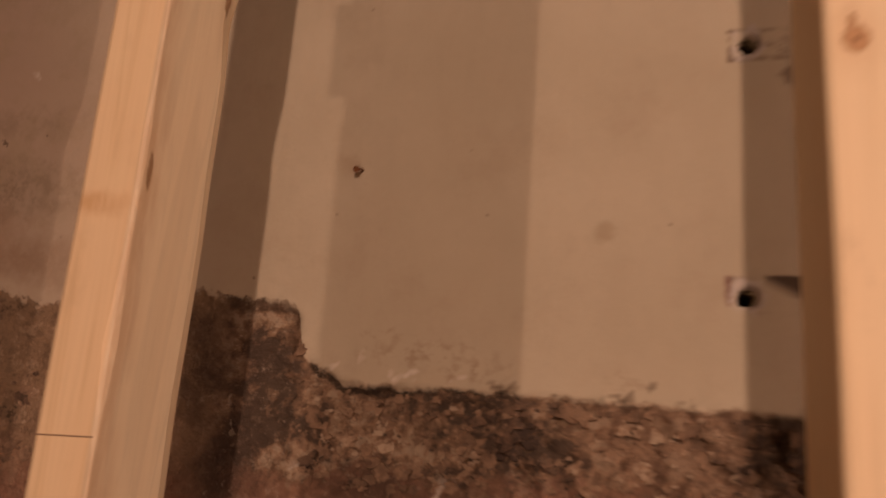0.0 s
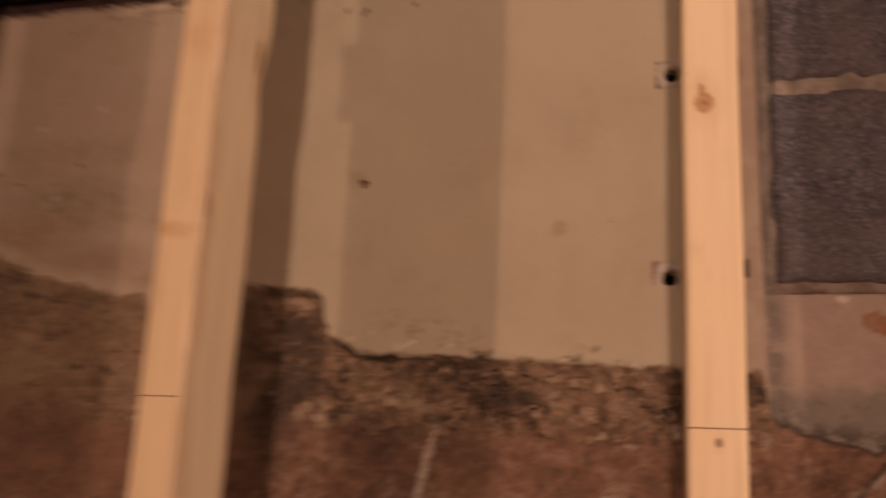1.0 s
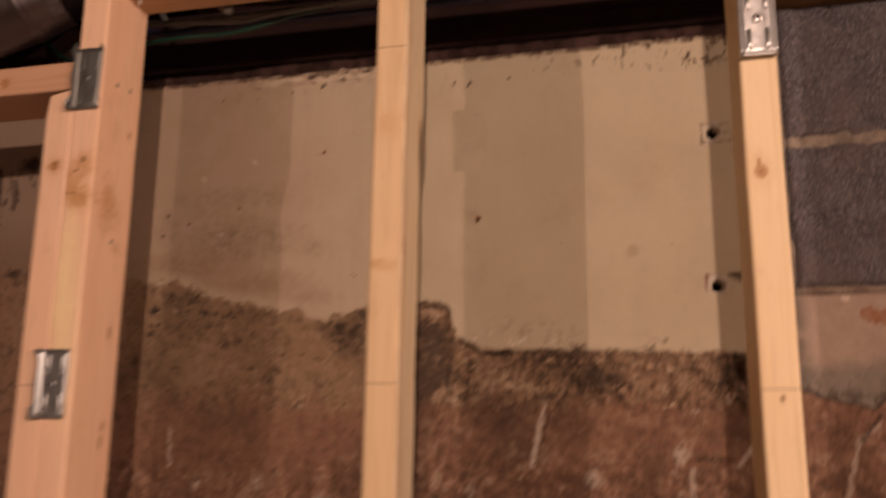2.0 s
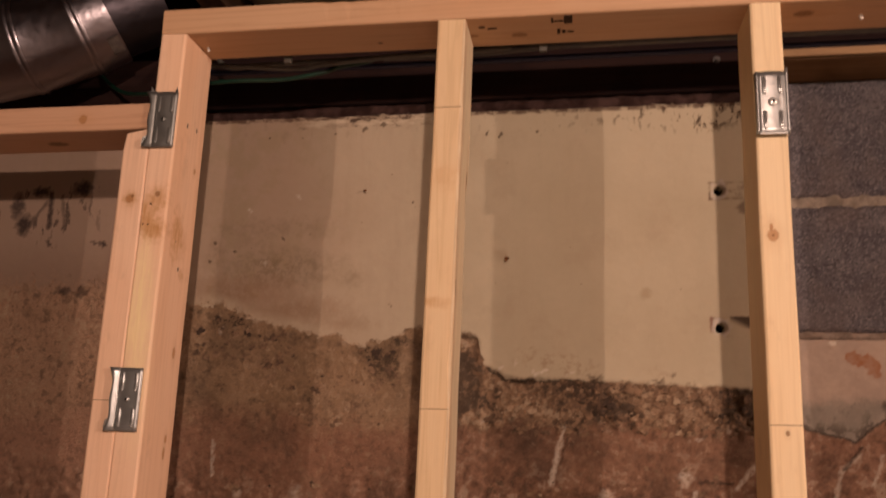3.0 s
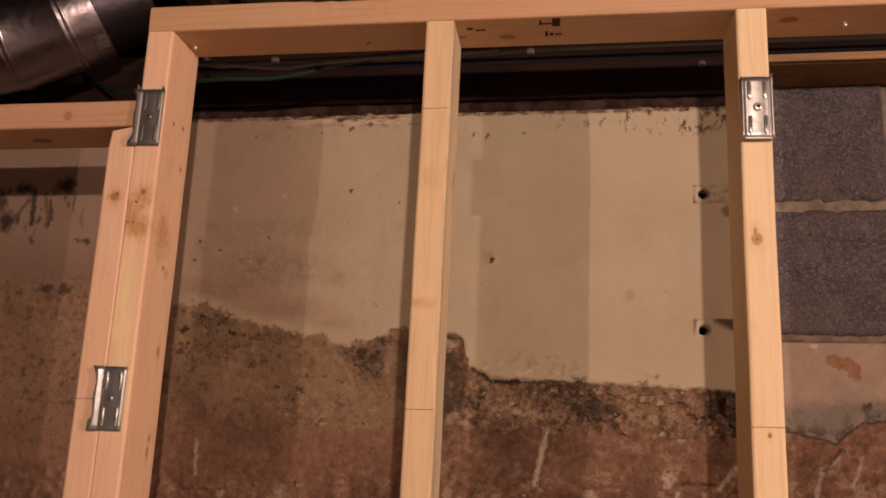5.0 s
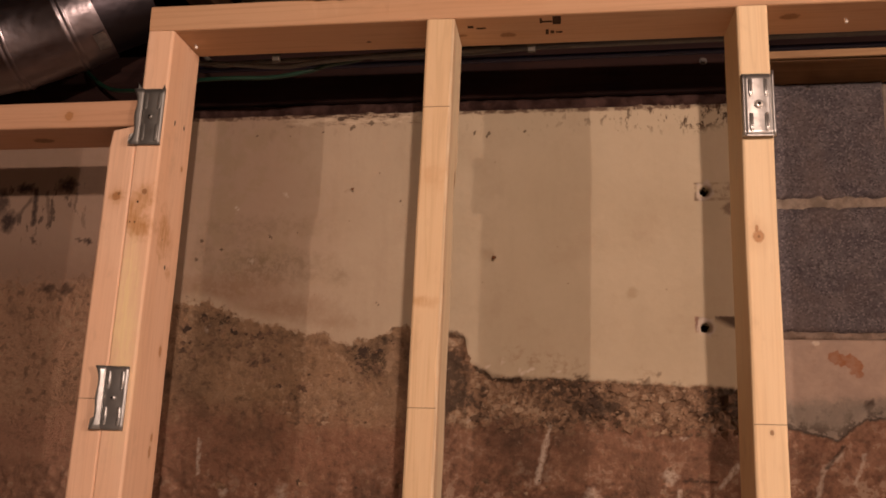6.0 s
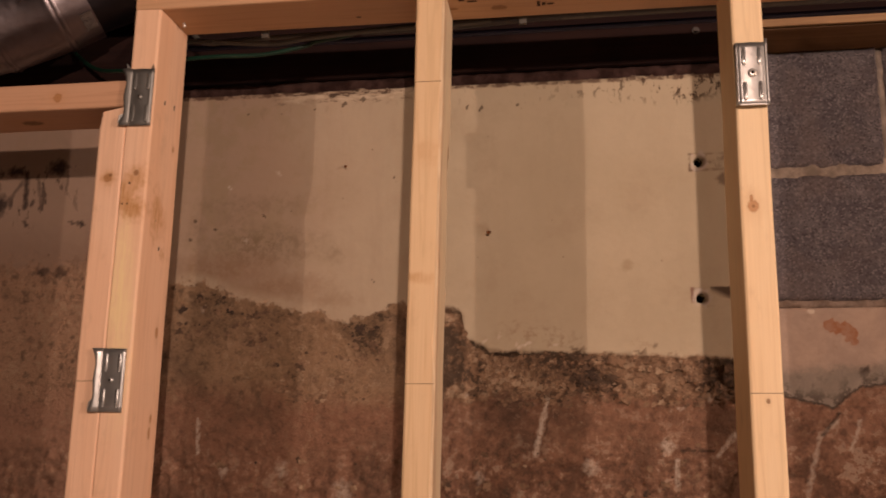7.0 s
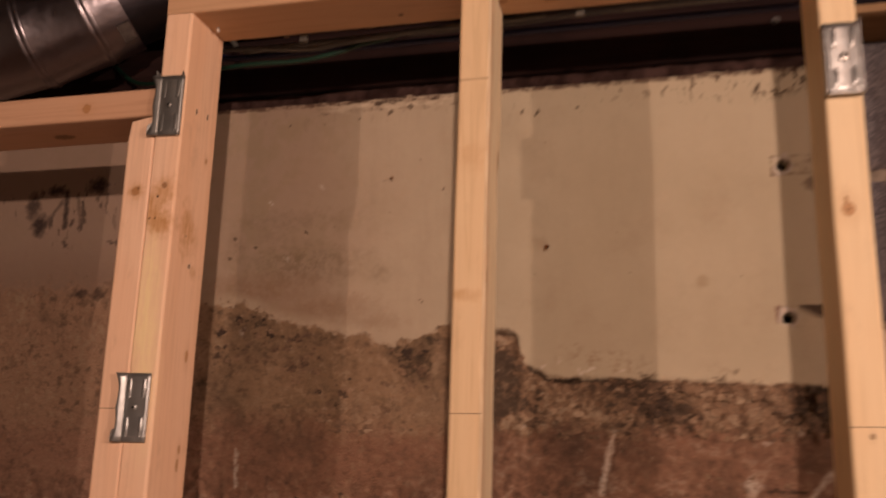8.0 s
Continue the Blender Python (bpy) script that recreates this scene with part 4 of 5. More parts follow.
def stain_wall(ob):
    """Lays the stains and strokes over the wall as soft fields, one for each kind."""
    mesh = ob.data
    co = np.empty(len(mesh.vertices) * 3)
    mesh.vertices.foreach_get("co", co)
    x, z = co[0::3], co[2::3]
    wx = x + 0.0022 * np.sin(z * 310 + 2.0 * np.sin(x * 170)) + 0.0014 * np.sin(z * 730 + x * 260)
    wz = z + 0.0022 * np.sin(x * 290 + 2.0 * np.sin(z * 190)) + 0.0014 * np.sin(x * 690 - z * 310)
    for name in sorted({*STAINS, *STROKES}):
        field = np.zeros(len(x))
        soft, rows = STAINS.get(name, (0.4, ()))
        for cx, cz, rx, rz, strength in rows:
            d = np.hypot((wx - cx) / rx, (wz - cz) / rz)
            field = np.maximum(field, strength * np.clip((1 + soft - d) / (2 * soft), 0, 1))
        for xa, za, xb, zb, wide, strength in STROKES.get(name, ()):
            along = np.clip(((wx - xa) * (xb - xa) + (wz - za) * (zb - za)) / ((xb - xa) ** 2 + (zb - za) ** 2), 0, 1)
            sx, sz = x + 0.4 * (wx - x), z + 0.4 * (wz - z)
            d = np.hypot(sx - xa - along * (xb - xa), sz - za - along * (zb - za)) / wide
            field = np.maximum(field, strength * np.clip((1.5 - d) / 1.0, 0, 1))
        mesh.attributes.new(name, "FLOAT", "POINT").data.foreach_set("value", field.astype(np.float32))


wall_far = tagged(new("wall_north"), "old foundation wall, crumbling parging over stained brown concrete", "wall", kind="structure")


def tone_at(x, z):
    """How pale the loose scale is there: 0 black, 1 pale."""
    tone = 0.5
    for name, way in (("pale_bias", 0.42), ("tawny", 0.30), ("dark_bias", -0.42), ("tufts", -0.34), ("sooty", -0.36)):
        soft, rows = STAINS[name]
        near = max(s * max(0.0, min(1.0, (1 + soft - math.hypot((x - cx) / rx, (z - cz) / rz)) / (2 * soft))) for cx, cz, rx, rz, s in rows)
        tone += way * near
    return tone


def loose_scale(face, rng):
    """Thin ragged flakes of concrete that cling to the bare face, each with its own tone."""
    bm = bmesh.new()
    layer = bm.verts.layers.float.new("tone")
    face.verts.ensure_lookup_table()
    face.normal_update()
    row = round((FACE[1] - FACE[0]) / CELL) + 1
    for x0, x1, low, high, count in ((-0.256, 0.155, 1.545, None, 640), (-0.55, -0.40, 1.545, 1.625, 70), (-0.71, -0.55, 1.62, None, 70), (-0.44, -0.37, 1.61, None, 40), (-0.66, 0.15, 1.36, 1.50, 90)):
        for _ in range(count):
            x = rng.uniform(x0, x1)
            top = (parging_foot(x) - 0.005) if high is None else high
            z = rng.uniform(max(low, top - 0.085), top)
            under = face.verts[round((z - FACE[2]) / CELL) * row + round((x - FACE[0]) / CELL)]
            spot, normal = Vector((x, under.co.y, z)), under.normal
            tone = min(1.0, max(0.0, tone_at(x, z) + rng.gauss(0.0, 0.15)))
            size = 0.0016 + 0.0070 * rng.random() ** 3.0
            wide, turn, high_up = rng.uniform(1.0, 1.7), rng.uniform(-0.6, 0.6), rng.uniform(0.0003, 0.0013)
            out = (Vector((0, -1, 0)) + 0.4 * Vector((normal.x, 0, normal.z))).normalized()
            ax = out.cross(Vector((0, 0, 1))).normalized()
            up = ax.cross(out)
            foot, rim = [], []
            n = 14
            for k in range(n):
                a = 2 * math.pi * k / n
                r = size * rng.uniform(0.45, 1.20)
                u, w = r * wide * math.cos(a), r * math.sin(a)
                u, w = u * math.cos(turn) - w * math.sin(turn), u * math.sin(turn) + w * math.cos(turn)
                flat = ax * u + up * w
                foot.append(bm.verts.new(spot + flat - out * 0.0015))
                rim.append(bm.verts.new(spot + flat * 0.88 + out * high_up * rng.uniform(0.6, 1.0)))
            for v in foot + rim:
                v[layer] = tone + rng.uniform(-0.12, 0.12)
            bm.faces.new(rim)
            for k in range(n):
                bm.faces.new((foot[k], foot[(k + 1) % n], rim[(k + 1) % n], rim[k]))
    bmesh.ops.recalc_face_normals(bm, faces=bm.faces[:])
    return bm


bare_face = wall_face()
scale = loose_scale(bare_face, random.Random(11))
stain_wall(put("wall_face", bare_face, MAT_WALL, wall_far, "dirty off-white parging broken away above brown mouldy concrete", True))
tagged(put("loose_scale", scale, MAT_SCALE, wall_far), "ragged flakes of scaling brown concrete", kind="stuff")
put("wall_core", box(-4.0, 4.0, WALL + 0.055, 0.95, 0.0, 2.066), MAT_BROWN, wall_far, "solid body of the wall")
put("wall_foot", box(-4.0, 4.0, WALL + 0.012, WALL + 0.054, 0.0, 1.300), MAT_BROWN, wall_far, "rough brown foot of the wall")
put("wall_side", box(-4.0, -1.362, WALL + 0.004, WALL + 0.054, 1.302, 2.066), MAT_BROWN, wall_far, "rough brown side of the wall")
put("wall_end", box(0.962, 4.0, WALL + 0.004, WALL + 0.054, 1.302, 2.066), MAT_BROWN, wall_far, "rough brown end of the wall")
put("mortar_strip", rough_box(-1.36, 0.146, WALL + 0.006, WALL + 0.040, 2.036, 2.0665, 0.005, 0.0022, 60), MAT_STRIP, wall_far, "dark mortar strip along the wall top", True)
put("joint_upright", rough_box(0.1765, 0.196, WALL + 0.0050, WALL + 0.040, 1.680, 2.0755, 0.005, 0.0022, 34), MAT_JOINT, wall_far, "grey upright mortar joint beside the blocks", True)
put("joint_bed", rough_box(0.193, 0.95, WALL + 0.0034, WALL + 0.040, 1.868, 1.905, 0.003, 0.0030, 70), MAT_BED, wall_far, "pale mortar bed between the block courses", True)
put("joint_foot", rough_box(0.184, 0.95, WALL + 0.0062, WALL + 0.040, 1.6835, 1.699, 0.003, 0.0034, 70), MAT_FOOT, wall_far, "pale crumbling mortar bed under the blocks", True)
BLOCKS = ((0.192, 0.366, 1.8925, 2.0755), (0.376, 0.76, 1.8925, 2.0755), (0.772, 0.95, 1.8925, 2.0755), (0.190, 0.40, 1.6945, 1.8805), (0.412, 0.80, 1.6945, 1.8805), (0.812, 0.95, 1.6945, 1.8805))
for jx0, jx1, jz0, jz1 in ((0.364, 0.378, 1.896, 2.0755), (0.756, 0.776, 1.896, 2.0755), (0.396, 0.416, 1.693, 1.876), (0.796, 0.816, 1.693, 1.876)):
    put("joint_upright", rough_box(jx0, jx1, WALL + 0.0048, WALL + 0.040, jz0, jz1, 0.004, 0.002, 46), MAT_JOINT, wall_far, "grey upright mortar joint between two blocks", True)
for bx0, bx1, bz0, bz1 in BLOCKS:
    put("block", rough_box(bx0, bx1, WALL - 0.001, WALL + 0.042, bz0, bz1, 0.005, 0.0035, 55, 0.006), MAT_BLOCK, wall_far, "dark grey pitted cinder block", True)

# ---- sill, rim board, joists overhead ----
tagged(put("sill_beam", box(-1.9, 0.158, 0.672, 0.80, 2.069, 2.165, 0.006), MAT_SILL), "dark stained old wooden sill on the foundation wall", "sill", kind="structure")
tagged(put("sill_board", box(0.162, 1.2, 0.674, 0.80, 2.077, 2.1165, 0.002), MAT_SILL_BOARD), "brown wooden sill board on the block wall", "sill", kind="structure")
tagged(put("sill_lath", box(0.162, 1.2, 0.671, 0.80, 2.1190, 2.1315, 0.002), MAT_SILL_LIGHT), "thin pale wooden lath on the sill", "sill", kind="structure")
tagged(put("rim_board", box(-4.0, 4.0, 0.81, 0.95, 2.068, 2.418), MAT_SILL), "dark brown wooden rim board behind the joists", "board", kind="structure")
for jx in (-1.92, -1.514, -1.108, -0.702, -0.296, 0.11, 0.516, 0.922, 1.328):
    j = put("joist", box(jx - 0.022, jx + 0.022, -4.99, 0.808, 2.225, 2.418, 0.003), MAT_JOIST)
    tagged(j, "brown rough-sawn wooden floor joist overhead", "joist", "floor joists", "structure")



def batt(x0, x1, y0, y1, z0, z1):
    """A soft slab with a bulging underside and rounded front."""
    bm = bmesh.new()
    bmesh.ops.create_grid(bm, x_segments=24, y_segments=18, size=0.5)
    rim = []
    for v in bm.verts:
        u, w = v.co.x * 2, v.co.y * 2
        swell = (1 - abs(u) ** 4) * (1 - max(0.0, -w) ** 5)
        x, y = x0 + (x1 - x0) * (u + 1) / 2, y0 + (y1 - y0) * (w + 1) / 2
        v.co = (x, y, z0 + 0.05 - 0.05 * swell + 0.004 * noise.fractal(Vector((x, y, 0.0)) * 26, 0.8, 2.0, 4))
    top = bmesh.ops.extrude_face_region(bm, geom=bm.faces[:])
    for g in top["geom"]:
        if isinstance(g, bmesh.types.BMVert):
            g.co.z = z1
    return bm


tagged(put("insulation_batt", batt(-0.679, -0.319, 0.50, 0.807, 2.238, 2.419), MAT_BATT, smooth=True), "beige insulation batt tucked between two floor joists", "insulation")
bolt = thing("bolt", "dull steel bolt in the dark old sill", "bolt", pose(0.106, 0.671, 2.1185))
put("head", disc(0.0040, 0.004, 6), MAT_BOLT, bolt, at=pose(0, -0.005, 0))
put("washer", disc(0.0058, 0.0016, 16), MAT_BOLT, bolt, at=pose(0, -0.0008, 0))

# ---- tall stud wall ----
stud_wall = thing("stud_wall", "new pine stud wall frame standing before the foundation wall", "stud wall")


def along_x(x, y, z):
    """Pose that lays a board along x, its depth along y, its -x side up."""
    return Matrix(((0, 0, 1, x), (0, 1, 0, y), (-1, 0, 0, z), (0, 0, 0, 1)))


def leaning(x_top, x_low, z_top, z_low):
    """Pose of a stud on the floor whose centre passes x_top at z_top and x_low at z_low."""
    slope = (x_top - x_low) / (z_top - z_low)
    return pose(x_top - slope * z_top, FRONT, 0, 0, math.degrees(math.atan(slope)), 0)


def mid_wane(z):
    """The back edge is square at the top and waney below."""
    low = ramp(z, 1.905, 1.850)
    return 0.0016 + low * (0.0060 + 0.0030 * noise.noise(Vector((3.0, 0.0, z * 11)))) + 0.0050 * math.exp(-((z - 1.855) / 0.030) ** 2)


def mid_front(z):
    """The front edge wavers between square and a narrow wane."""
    return max(0.0012, 0.0026 + 0.0040 * noise.noise(Vector((8.0, 0.0, z * 12))) + 0.0014 * noise.noise(Vector((5.0, 0.0, z * 46))))


put("stud", lumber(PLATE, 0.01, mid_wane, seed=2.0, front=mid_front), MAT_MID, stud_wall, "pale pine stud with a wavy waney edge", at=leaning(-0.273, -0.287, 2.078, 1.466))
put("stud", lumber(PLATE, 0.03, seed=3.0), MAT_RIGHT, stud_wall, "pale clear pine stud with one round knot", at=leaning(0.126, 0.119, 2.080, 1.480))
put("stud", lumber(PLATE, 0.03, seed=5.0), MAT_RIGHT, stud_wall, "pale clear pine stud", at=leaning(0.533, 0.527, 2.080, 1.480))
put("stud", lumber(PLATE, 0.03, seed=4.0), MAT_POST, stud_wall, "pine end stud with an orange resin stain", at=leaning(-0.666, -0.679, 2.080, 1.453))


def plate_board(length):
    bm = lumber(length, 0.01, None, seed=6.0)
    for v in bm.verts:
        if v.co.x < -0.014 and v.co.y < 0.03:      # waney upper front edge
            z = v.co.z
            amount = max(0.0, 0.35 + noise.noise(Vector((z * 30, 0.0, 0.0))) + 0.4 * noise.noise(Vector((z * 80, 0.0, 0.0)))) * math.exp(-((z - 0.285) / 0.075) ** 4)
            v.co.x += 0.0035 * amount
            v.co.y += 0.0025 * amount
    return bm


put("top_plate", plate_board(1.50), MAT_PLATE, stud_wall, "long pine top plate with a barky upper edge", at=along_x(-0.684, FRONT, PLATE + 0.019))

# ---- low stud wall, butted against the end stud ----
low_wall = thing("low_stud_wall", "low pine stud wall frame butted against the taller frame", "stud wall")
put("top_plate", lumber(0.905, 0.03, seed=8.0), MAT_LOW_PLATE, low_wall, "pine top plate of the low frame", at=along_x(-1.592, FRONT + 0.001, LOW_PLATE + 0.0175))
low_board = lumber(LOW_PLATE - 0.002, 0.03, seed=9.0)
top_z = max(v.co.z for v in low_board.verts)
for v in low_board.verts:
    if v.co.z > top_z - 0.001 and v.co.x < -0.012:
        v.co.z -= 0.006
        v.co.x += 0.003
put("stud", low_board, MAT_LOW_STUD, low_wall, "rosy pine stud under the low plate", at=leaning(-0.706, -0.7155, 1.93, 1.451))


def pencil_line(wall, x0, x1, z):
    put("pencil_line", box(x0, x1, FRONT - 0.0004, FRONT + 0.002, z - 0.0004, z + 0.0004), MAT_PENCIL, wall, "thin dark pencil line across the stud")


pencil_line(stud_wall, -0.3035, -0.2675, 1.5695)
pencil_line(stud_wall, -0.2945, -0.2585, 1.9560)
pencil_line(stud_wall, 0.1020, 0.1385, 1.5580)
pencil_line(low_wall, -0.731, -0.703, 1.5740)

# stamp on the underside of the plate, too faint to read
for sx, sy, sw, sd in ((-0.120, 0.437, 0.011, 0.022), (-0.133, 0.440, 0.014, 0.004), (-0.141, 0.437, 0.003, 0.014),
                       (-0.133, 0.470, 0.004, 0.015), (-0.126, 0.471, 0.005, 0.008), (-0.117, 0.472, 0.009, 0.004),
                       (-0.236, 0.447, 0.008, 0.006), (-0.222, 0.452, 0.013, 0.004)):
    put("stamp_mark", box(sx - sw / 2, sx + sw / 2, sy - sd / 2, sy + sd / 2, PLATE - 0.0005, PLATE + 0.001), MAT_INK, stud_wall, "dark ink stamp mark")

# ---- metal clips on the studs ----


def folded(profile, length, ears=0.0, steps=12, thick=0.0007):
    """A strip of sheet metal: profile of (x, y) points swept along z. ears: how far the -x end curls out at top and bottom."""
    bm = bmesh.new()
    grid = []
    for k in range(steps + 1):
        z = length * k / steps
        out = ears * abs(2 * k / steps - 1) ** 5 + (0.0015 * math.cos(4 * math.pi * k / steps) if ears > 0.003 else 0.0)
        n = len(profile)
        grid.append([bm.verts.new((px * 0.91 - out * ((n - 1 - i) / (n - 1)) ** 2, py - out * 0.25 * ((n - 1 - i) / (n - 1)) ** 2, z)) for i, (px, py) in enumerate(profile)])
    for a, b in zip(grid, grid[1:]):
        for i in range(len(profile) - 1):
            bm.faces.new((a[i], a[i + 1], b[i + 1], b[i]))
    bmesh.ops.recalc_face_normals(bm, faces=bm.faces[:])
    bmesh.ops.solidify(bm, geom=bm.faces[:], thickness=thick)
    return bm


def rib_bump(width, length, height):
    """A rounded boss."""
    bm = bmesh.new()
    bmesh.ops.create_uvsphere(bm, u_segments=12, v_segments=8, radius=1.0)
    bmesh.ops.scale(bm, vec=(width, height, length), verts=bm.verts[:])
    return bm


def pill(width, length, height):
    """A rounded, raised rib."""
    bm = bmesh.new()
    bmesh.ops.create_uvsphere(bm, u_segments=12, v_segments=8, radius=1.0)
    for v in bm.verts:
        v.co = (v.co.x * width, v.co.y * height, v.co.z * width + math.copysign(max(0.0, length - width), v.co.z) * min(1.0, abs(v.co.z) * 6))
    return bm


def fin(corners):
    """A small bent tab of sheet metal through the given corners."""
    bm = bmesh.new()
    bm.faces.new([bm.verts.new(c) for c in corners])
    bmesh.ops.solidify(bm, geom=bm.faces[:], thickness=0.0007)
    return bm


def metal_clip(x, z, lean, curl, label, proud=0.0, torn=False):
    """A punched channel clip; proud: how far its web stands off the stud; curl: its open flange is bent; torn: with
    tabs torn up at its top, in the darkened metal.
    """
    clip = thing("metal_clip", label, "clip", pose(x, FRONT, z, 0, math.degrees(math.atan(lean)), 0), "metal clips on the studs")
    out = -0.0042 - proud
    metal = MAT_CLIP_DARKENED if torn else MAT_CLIP
    web = [(-0.0172, out)] + [(-0.0172 + 0.0344 * i / 8, out + 0.0012 - 0.0016 * math.sin(math.pi * i / 8)) for i in range(1, 8)] + [(0.0172, out)]
    put("web", folded(web, 0.080), metal, clip, smooth=True)
    if curl:
        side = [(-0.0240, -0.0030), (-0.0236, -0.0074), (-0.0228, -0.0083), (-0.0205, -0.0073), (-0.0175, -0.0059), (-0.0145, -0.0046)]
        if torn:
            side = [(-0.0240, -0.0030), (-0.0236, -0.0056), (-0.0225, -0.0060), (-0.0205, -0.0058), (-0.0175, -0.0052), (-0.0145, -0.0045)]
        put("flange", folded(side, 0.080, 0.0052), metal, clip, smooth=True)
        put("flange", folded([(0.0184, -0.0026), (0.0183, -0.0042), (0.0173, -0.0042)], 0.080), metal, clip, smooth=True)
        if torn:
            put("tab", fin(((-0.0215, -0.006, 0.078), (-0.0150, -0.004, 0.078), (-0.0205, -0.009, 0.0865))), metal, clip)
            put("tab", fin(((0.0115, -0.004, 0.0785), (0.0172, -0.004, 0.0785), (0.0168, -0.008, 0.0850))), metal, clip)
        put("tab", fin(((-0.0275, -0.0075, 0.003), (-0.0200, -0.0060, -0.001), (-0.0195, -0.006, 0.017), (-0.0255, -0.0085, 0.013))), metal, clip)
    else:
        put("flange", folded([(-0.0200, -0.0012), (-0.0201, out + 0.0012), (-0.0199, out + 0.0001), (-0.0192, out - 0.0005), (-0.0184, out - 0.0003), (-0.0173, out)], 0.080, 0.001), metal, clip, smooth=True)
        put("flange", folded([(0.0200, -0.0012), (0.0203, out + 0.001), (0.0206, out - 0.0004), (0.0198, out - 0.0010), (0.0186, out - 0.0005), (0.0173, out)], 0.084, -0.0014), metal, clip, smooth=True)
        put("lip", box(-0.0160, 0.0160, out - 0.0010, out + 0.0006, -0.0008, 0.0012, 0.0004), metal, clip)
    for sx in (-0.0092, 0.0092):
        for zc in (0.0180, 0.0630):
            rib = put("rib", pill(0.0028, 0.0115, 0.0004 if torn else 0.0017), metal, clip, smooth=True, at=pose(sx, out + 0.0002, zc))
            if not torn:
                # no opening is cut: the slot's shade is a dark bead on the rib
                put("slot", pill(0.0011, 0.0080, 0.0004), MAT_SLOT, rib, "dark punched slot", True, at=pose(0.0002, -0.0017, 0.0012))
            # without a curl the dimples are pale steel, painting glints below the ribs
            put("dimple", rib_bump(0.0020, 0.0016, 0.0012), metal if curl else MAT_STEEL, rib, "small round dimple placed for a glint", True, at=pose(0.0002, -0.0010, -0.0112))
    size = 0.0036 if curl else 0.0056
    screw = put("screw", rib_bump(size, size, 0.0022), metal if curl else MAT_STEEL, clip, "bright pan-head screw", True, at=pose(0, out - 0.0012, 0.040))
    # a dark disc carries the shade of the recess in its colour
    put("recess", disc(0.0014 if curl else 0.0020, 0.0016, 6), MAT_DARK, screw, "dark drive recess", at=pose(0, -0.0032, 0))
    return clip


metal_clip(0.1245, 1.903, 0.011, False, "galvanised steel clip screwed to the clear pine stud", 0.0055)
metal_clip(-0.668, 1.912, 0.022, True, "galvanised steel clip bridging low plate and end stud", torn=True)
metal_clip(-0.681, 1.535, 0.022, True, "galvanised steel clip bridging the two paired studs")

# ---- nails, bits on the wall ----


def wall_nail(x, z, drop, head=0.0038):
    nail = thing("rusty_nail", "small rusty nail stuck in the plaster", "nail", pose(x, WALL, z), "nails in the plaster")
    put("shank", tube([(0, 0.01, 0), (0, -0.004, -0.001), (drop * 0.5, -0.010, -0.003)], 0.0013, 8), MAT_RUST, nail)
    put("head", disc(head, 0.002, 12), MAT_RUST, nail, at=pose(drop * 0.5, -0.011, -0.003, 12, 0, 20))


wall_nail(-0.216, 1.807, -0.004, 0.0027)
wall_nail(-0.446, 1.919, 0.008, 0.0016)
for nx, ny, nz, ex, ez in ((-0.636, 0.466, PLATE, 0.002, -0.005), (0.252, 0.466, PLATE, 0.001, -0.005)):
    tip = thing("nail_tip", "bright nail tip poking out of the frame", "nail", pose(nx, ny, nz), "nail tips in the frame")
    put("shank", tube([(-ex * 0.4, 0, -ez * 0.4), (ex * 0.4, 0, ez * 0.4), (ex, -0.001, ez)], 0.0019, 10), MAT_STEEL, tip, smooth=True)
    put("point", rib_bump(0.0025, 0.0028, 0.0025), MAT_STEEL, tip, smooth=True, at=pose(ex, -0.001, ez))

# ---- round duct with an elbow ----
duct = thing("round_duct", "dull galvanised round air duct with a beaded elbow", "duct")
DUCT_R = 0.077


def duct_piece(a, b, way, cut_a, cut_b, radius, bead, sides=64):
    """A round sheet-metal piece from joint a to joint b along way, mitred by the planes cut_a and cut_b; a double bead before joint b."""
    side = Vector((0, 1, 0))
    side = (side - way * side.dot(way)).normalized()
    up = way.cross(side)
    bm = bmesh.new()
    offsets = ((-0.016, 0.0), (-0.0135, 0.0022), (-0.011, 0.0), (-0.0075, 0.0), (-0.005, 0.0026), (-0.002, 0.0)) if bead else ()
    rings = []
    for e in range(2 + len(offsets)):
        rings.append([])
    for k in range(sides):
        t = 2 * math.pi * k / sides
        o = radius * (math.cos(t) * side + math.sin(t) * up)
        s0 = -o.dot(cut_a) / way.dot(cut_a)
        s1 = (b - a - o).dot(cut_b) / way.dot(cut_b)
        rings[0].append(bm.verts.new(a + o + way * s0))
        for n, (back, h) in enumerate(offsets):
            rings[1 + n].append(bm.verts.new(a + o * (1 + h / radius) + way * max(s0 + 0.0005 * n, s1 + back)))
        rings[-1].append(bm.verts.new(a + o + way * s1))
    for p, q in zip(rings, rings[1:]):
        for i in range(sides):
            bm.faces.new((p[i], p[(i + 1) % sides], q[(i + 1) % sides], q[i]))
    return bm


def heading(rise, turn):
    return Vector((math.cos(radians(rise)) * math.cos(radians(turn)), math.cos(radians(rise)) * math.sin(radians(turn)), math.sin(radians(rise))))


ways = [heading(15, 9), heading(25.4, 15.5), heading(31, 16), heading(29, 20)]
cuts = [ways[0], heading(20, 12), heading(28, 16), ways[2], ways[3]]
elbow = Vector((-0.978, 0.553, 2.142))
joints = [elbow - ways[0] * 2.2, elbow, elbow + ways[1] * 0.089, elbow + ways[1] * 0.089 + ways[2] * 0.040, elbow + ways[1] * 0.089 + ways[2] * 0.040 + ways[3] * 0.085]
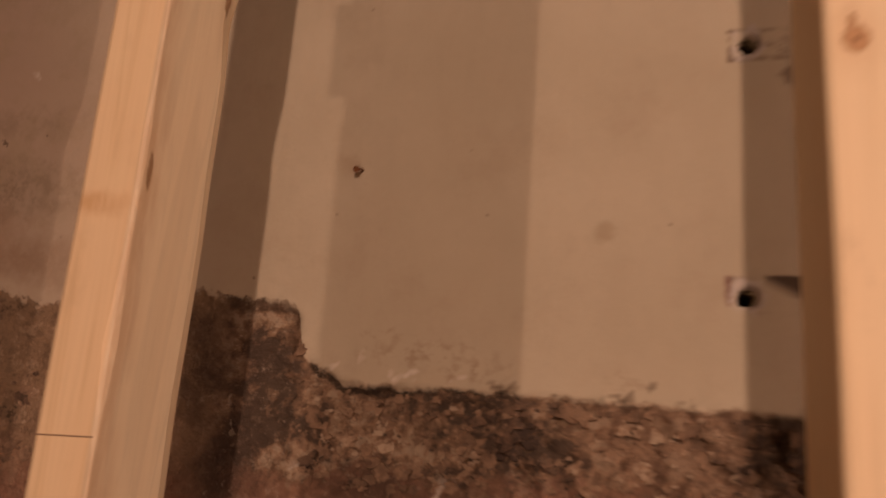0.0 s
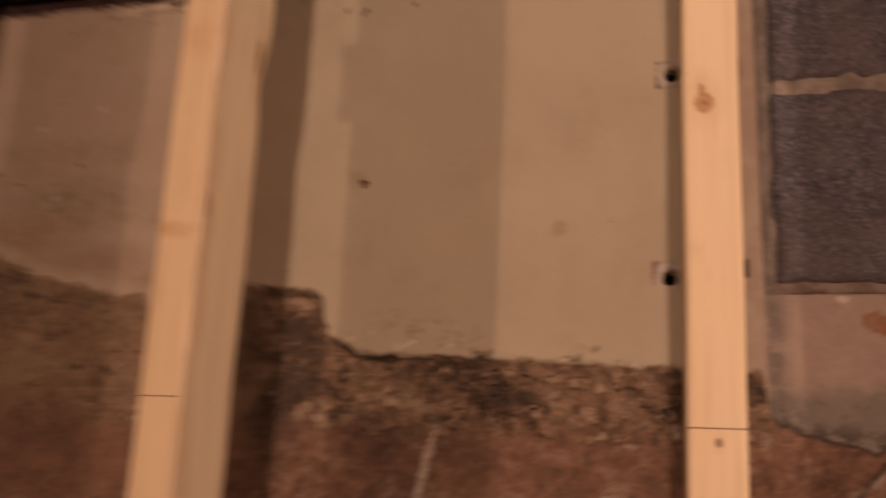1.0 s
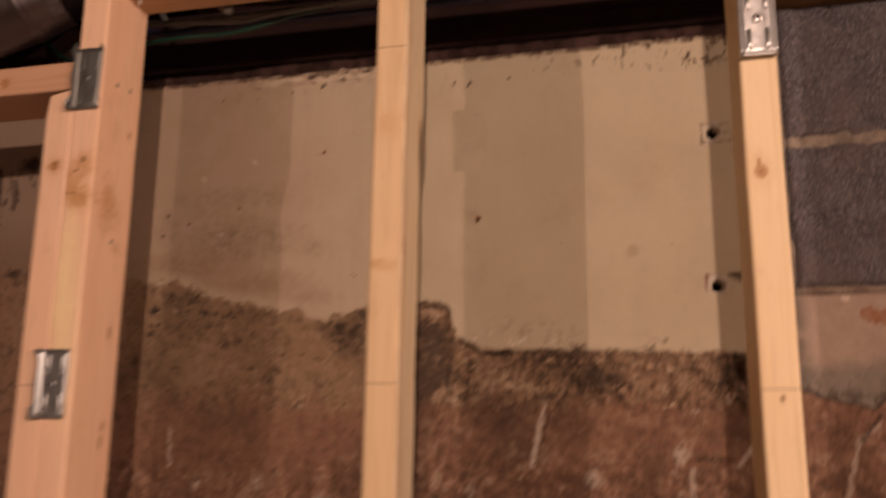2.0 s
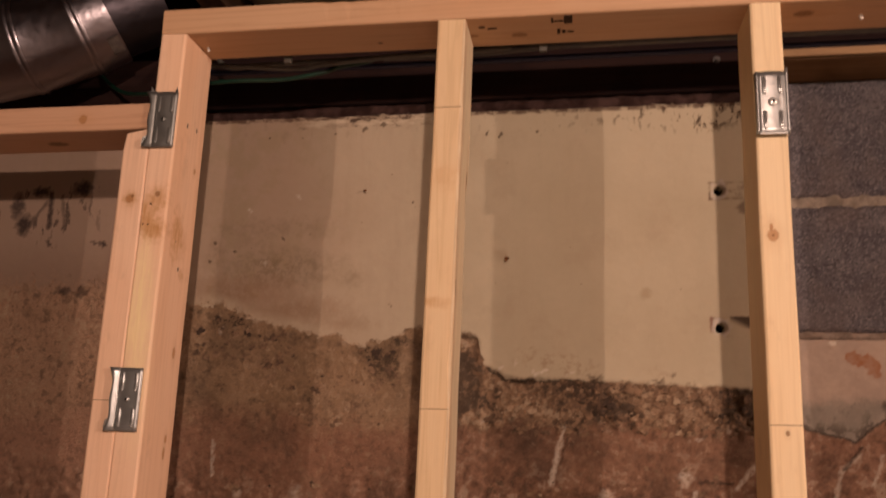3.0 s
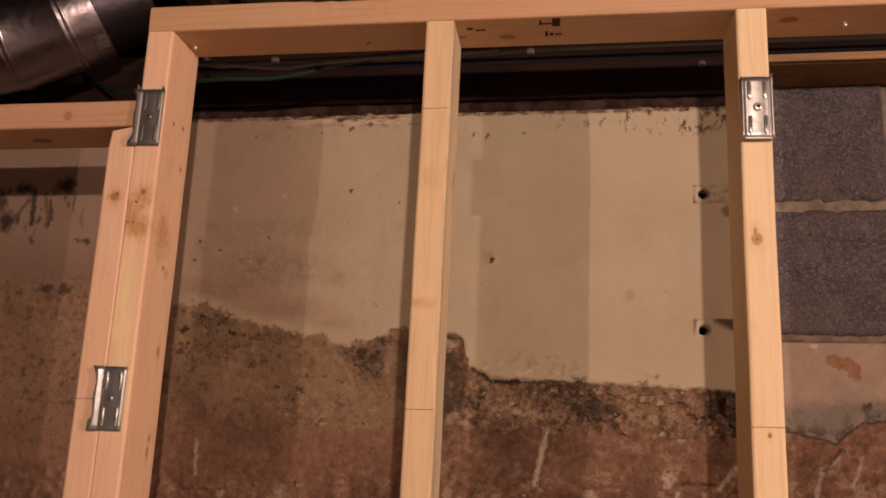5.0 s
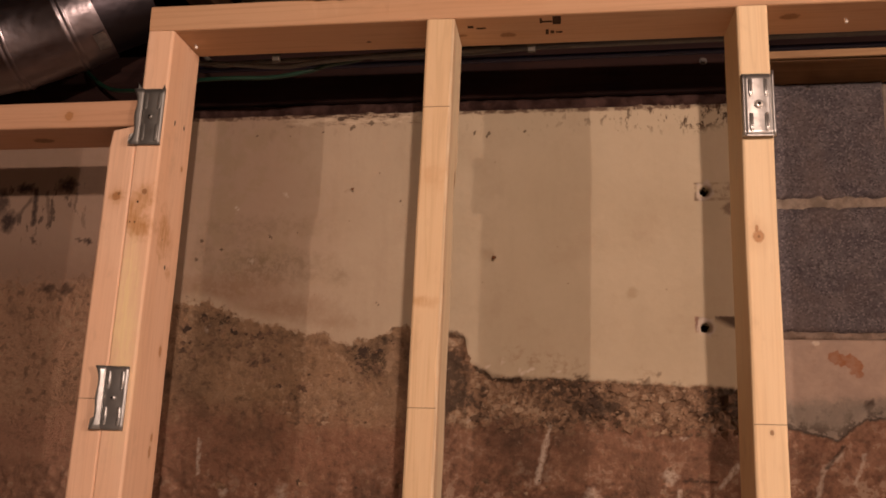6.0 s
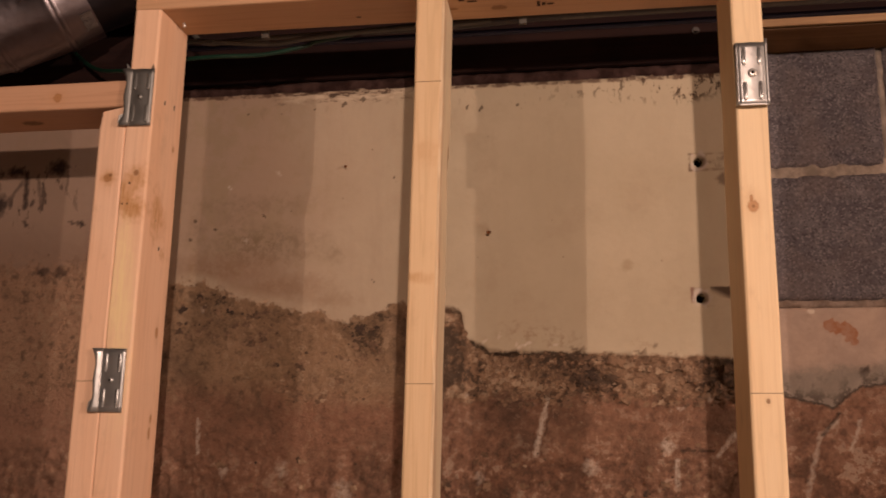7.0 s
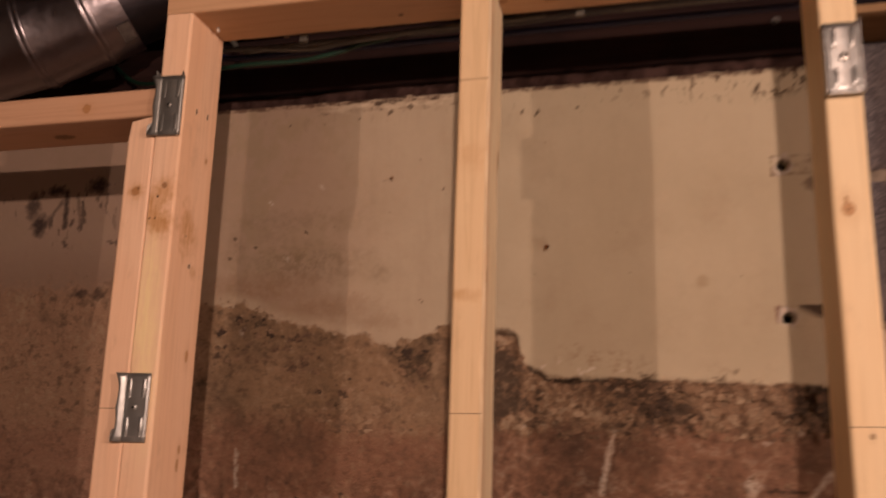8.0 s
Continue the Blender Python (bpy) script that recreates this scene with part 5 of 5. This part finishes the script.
for n_piece, w in enumerate(ways):
    r = DUCT_R - 0.0008 * n_piece - (0.005 if n_piece == 3 else 0.0)
    put("duct_piece", duct_piece(joints[n_piece], joints[n_piece + 1], w, cuts[n_piece], cuts[n_piece + 1], r, n_piece < 2), MAT_DUCT if n_piece < 3 else MAT_DUCT_DARK, duct, smooth=True)


def foil():
    """A pale patch that follows the round of the third piece."""
    bm = bmesh.new()
    w = ways[2]
    side = Vector((0, 1, 0))
    side = (side - w * side.dot(w)).normalized()
    up = w.cross(side)
    rows = []
    for i in range(9):
        t = radians(238 + 24 * i / 8)
        o = (DUCT_R + 0.0006) * (math.cos(t) * side + math.sin(t) * up)
        rows.append([bm.verts.new(joints[2] + o + w * s) for s in (0.018, 0.037)])
    for a, b in zip(rows, rows[1:]):
        bm.faces.new((a[0], a[1], b[1], b[0]))
    bmesh.ops.solidify(bm, geom=bm.faces[:], thickness=-0.0006)
    return bm


put("foil_patch", foil(), MAT_FOIL, duct, "small pale foil patch", True)

# ---- cables above the wall ----


def cable(points, radius, material, label, category="cable", sides=8):
    ob = put("cable", tube(points, radius, sides), material, smooth=True)
    return tagged(ob, label, category, "cables above the frame")


cable([(-0.86, 0.66, 2.26), (-0.76, 0.64, 2.180), (-0.70, 0.58, 2.110), (-0.629, 0.56, 2.092), (-0.538, 0.56, 2.084), (-0.4845, 0.56, 2.089), (-0.362, 0.56, 2.097), (-0.10, 0.56, 2.101), (0.30, 0.56, 2.105), (1.2, 0.56, 2.11)], 0.0040, MAT_CABLE, "grey plastic cable sagging behind the top plate")
cable([(-0.82, 0.68, 2.26), (-0.72, 0.64, 2.170), (-0.66, 0.59, 2.106), (-0.60, 0.58, 2.102), (-0.50, 0.58, 2.104), (-0.35, 0.58, 2.106), (-0.10, 0.58, 2.110), (0.30, 0.58, 2.112), (1.2, 0.58, 2.115)], 0.0040, MAT_CABLE, "grey plastic cable behind the top plate")
cable([(-1.02, 0.70, 2.24), (-0.90, 0.66, 2.115), (-0.80, 0.60, 2.070), (-0.70, 0.57, 2.069), (-0.627, 0.56, 2.068), (-0.554, 0.56, 2.067), (-0.49, 0.56, 2.076), (-0.44, 0.57, 2.092), (-0.2, 0.57, 2.108), (1.2, 0.57, 2.112)], 0.0034, MAT_GREEN, "thin green cable sagging behind the top plate")
cable([(-0.90, 0.70, 2.26), (-0.80, 0.66, 2.180), (-0.72, 0.63, 2.120), (-0.6, 0.62, 2.110), (-0.2, 0.61, 2.106), (0.3, 0.61, 2.108), (1.2, 0.61, 2.11)], 0.0048, MAT_BLUE, "dark blue cable over the sill")
cable([(-0.40, 0.57, 2.100), (-0.25, 0.565, 2.099), (-0.167, 0.56, 2.101), (-0.06, 0.56, 2.104), (0.11, 0.56, 2.106), (0.4, 0.56, 2.108), (1.2, 0.56, 2.11)], 0.0060, MAT_CABLE_DARK, "dark grey cable clipped behind the top plate")
for cx in (-0.156, -0.531):
    tagged(put("cable_clip", box(cx - 0.0055, cx + 0.0055, 0.5095, 0.517, 2.071, 2.094, 0.0015), MAT_STAPLE), "small plastic clip on the plate's back edge, darkened as in shade", "clip", "cable clips")
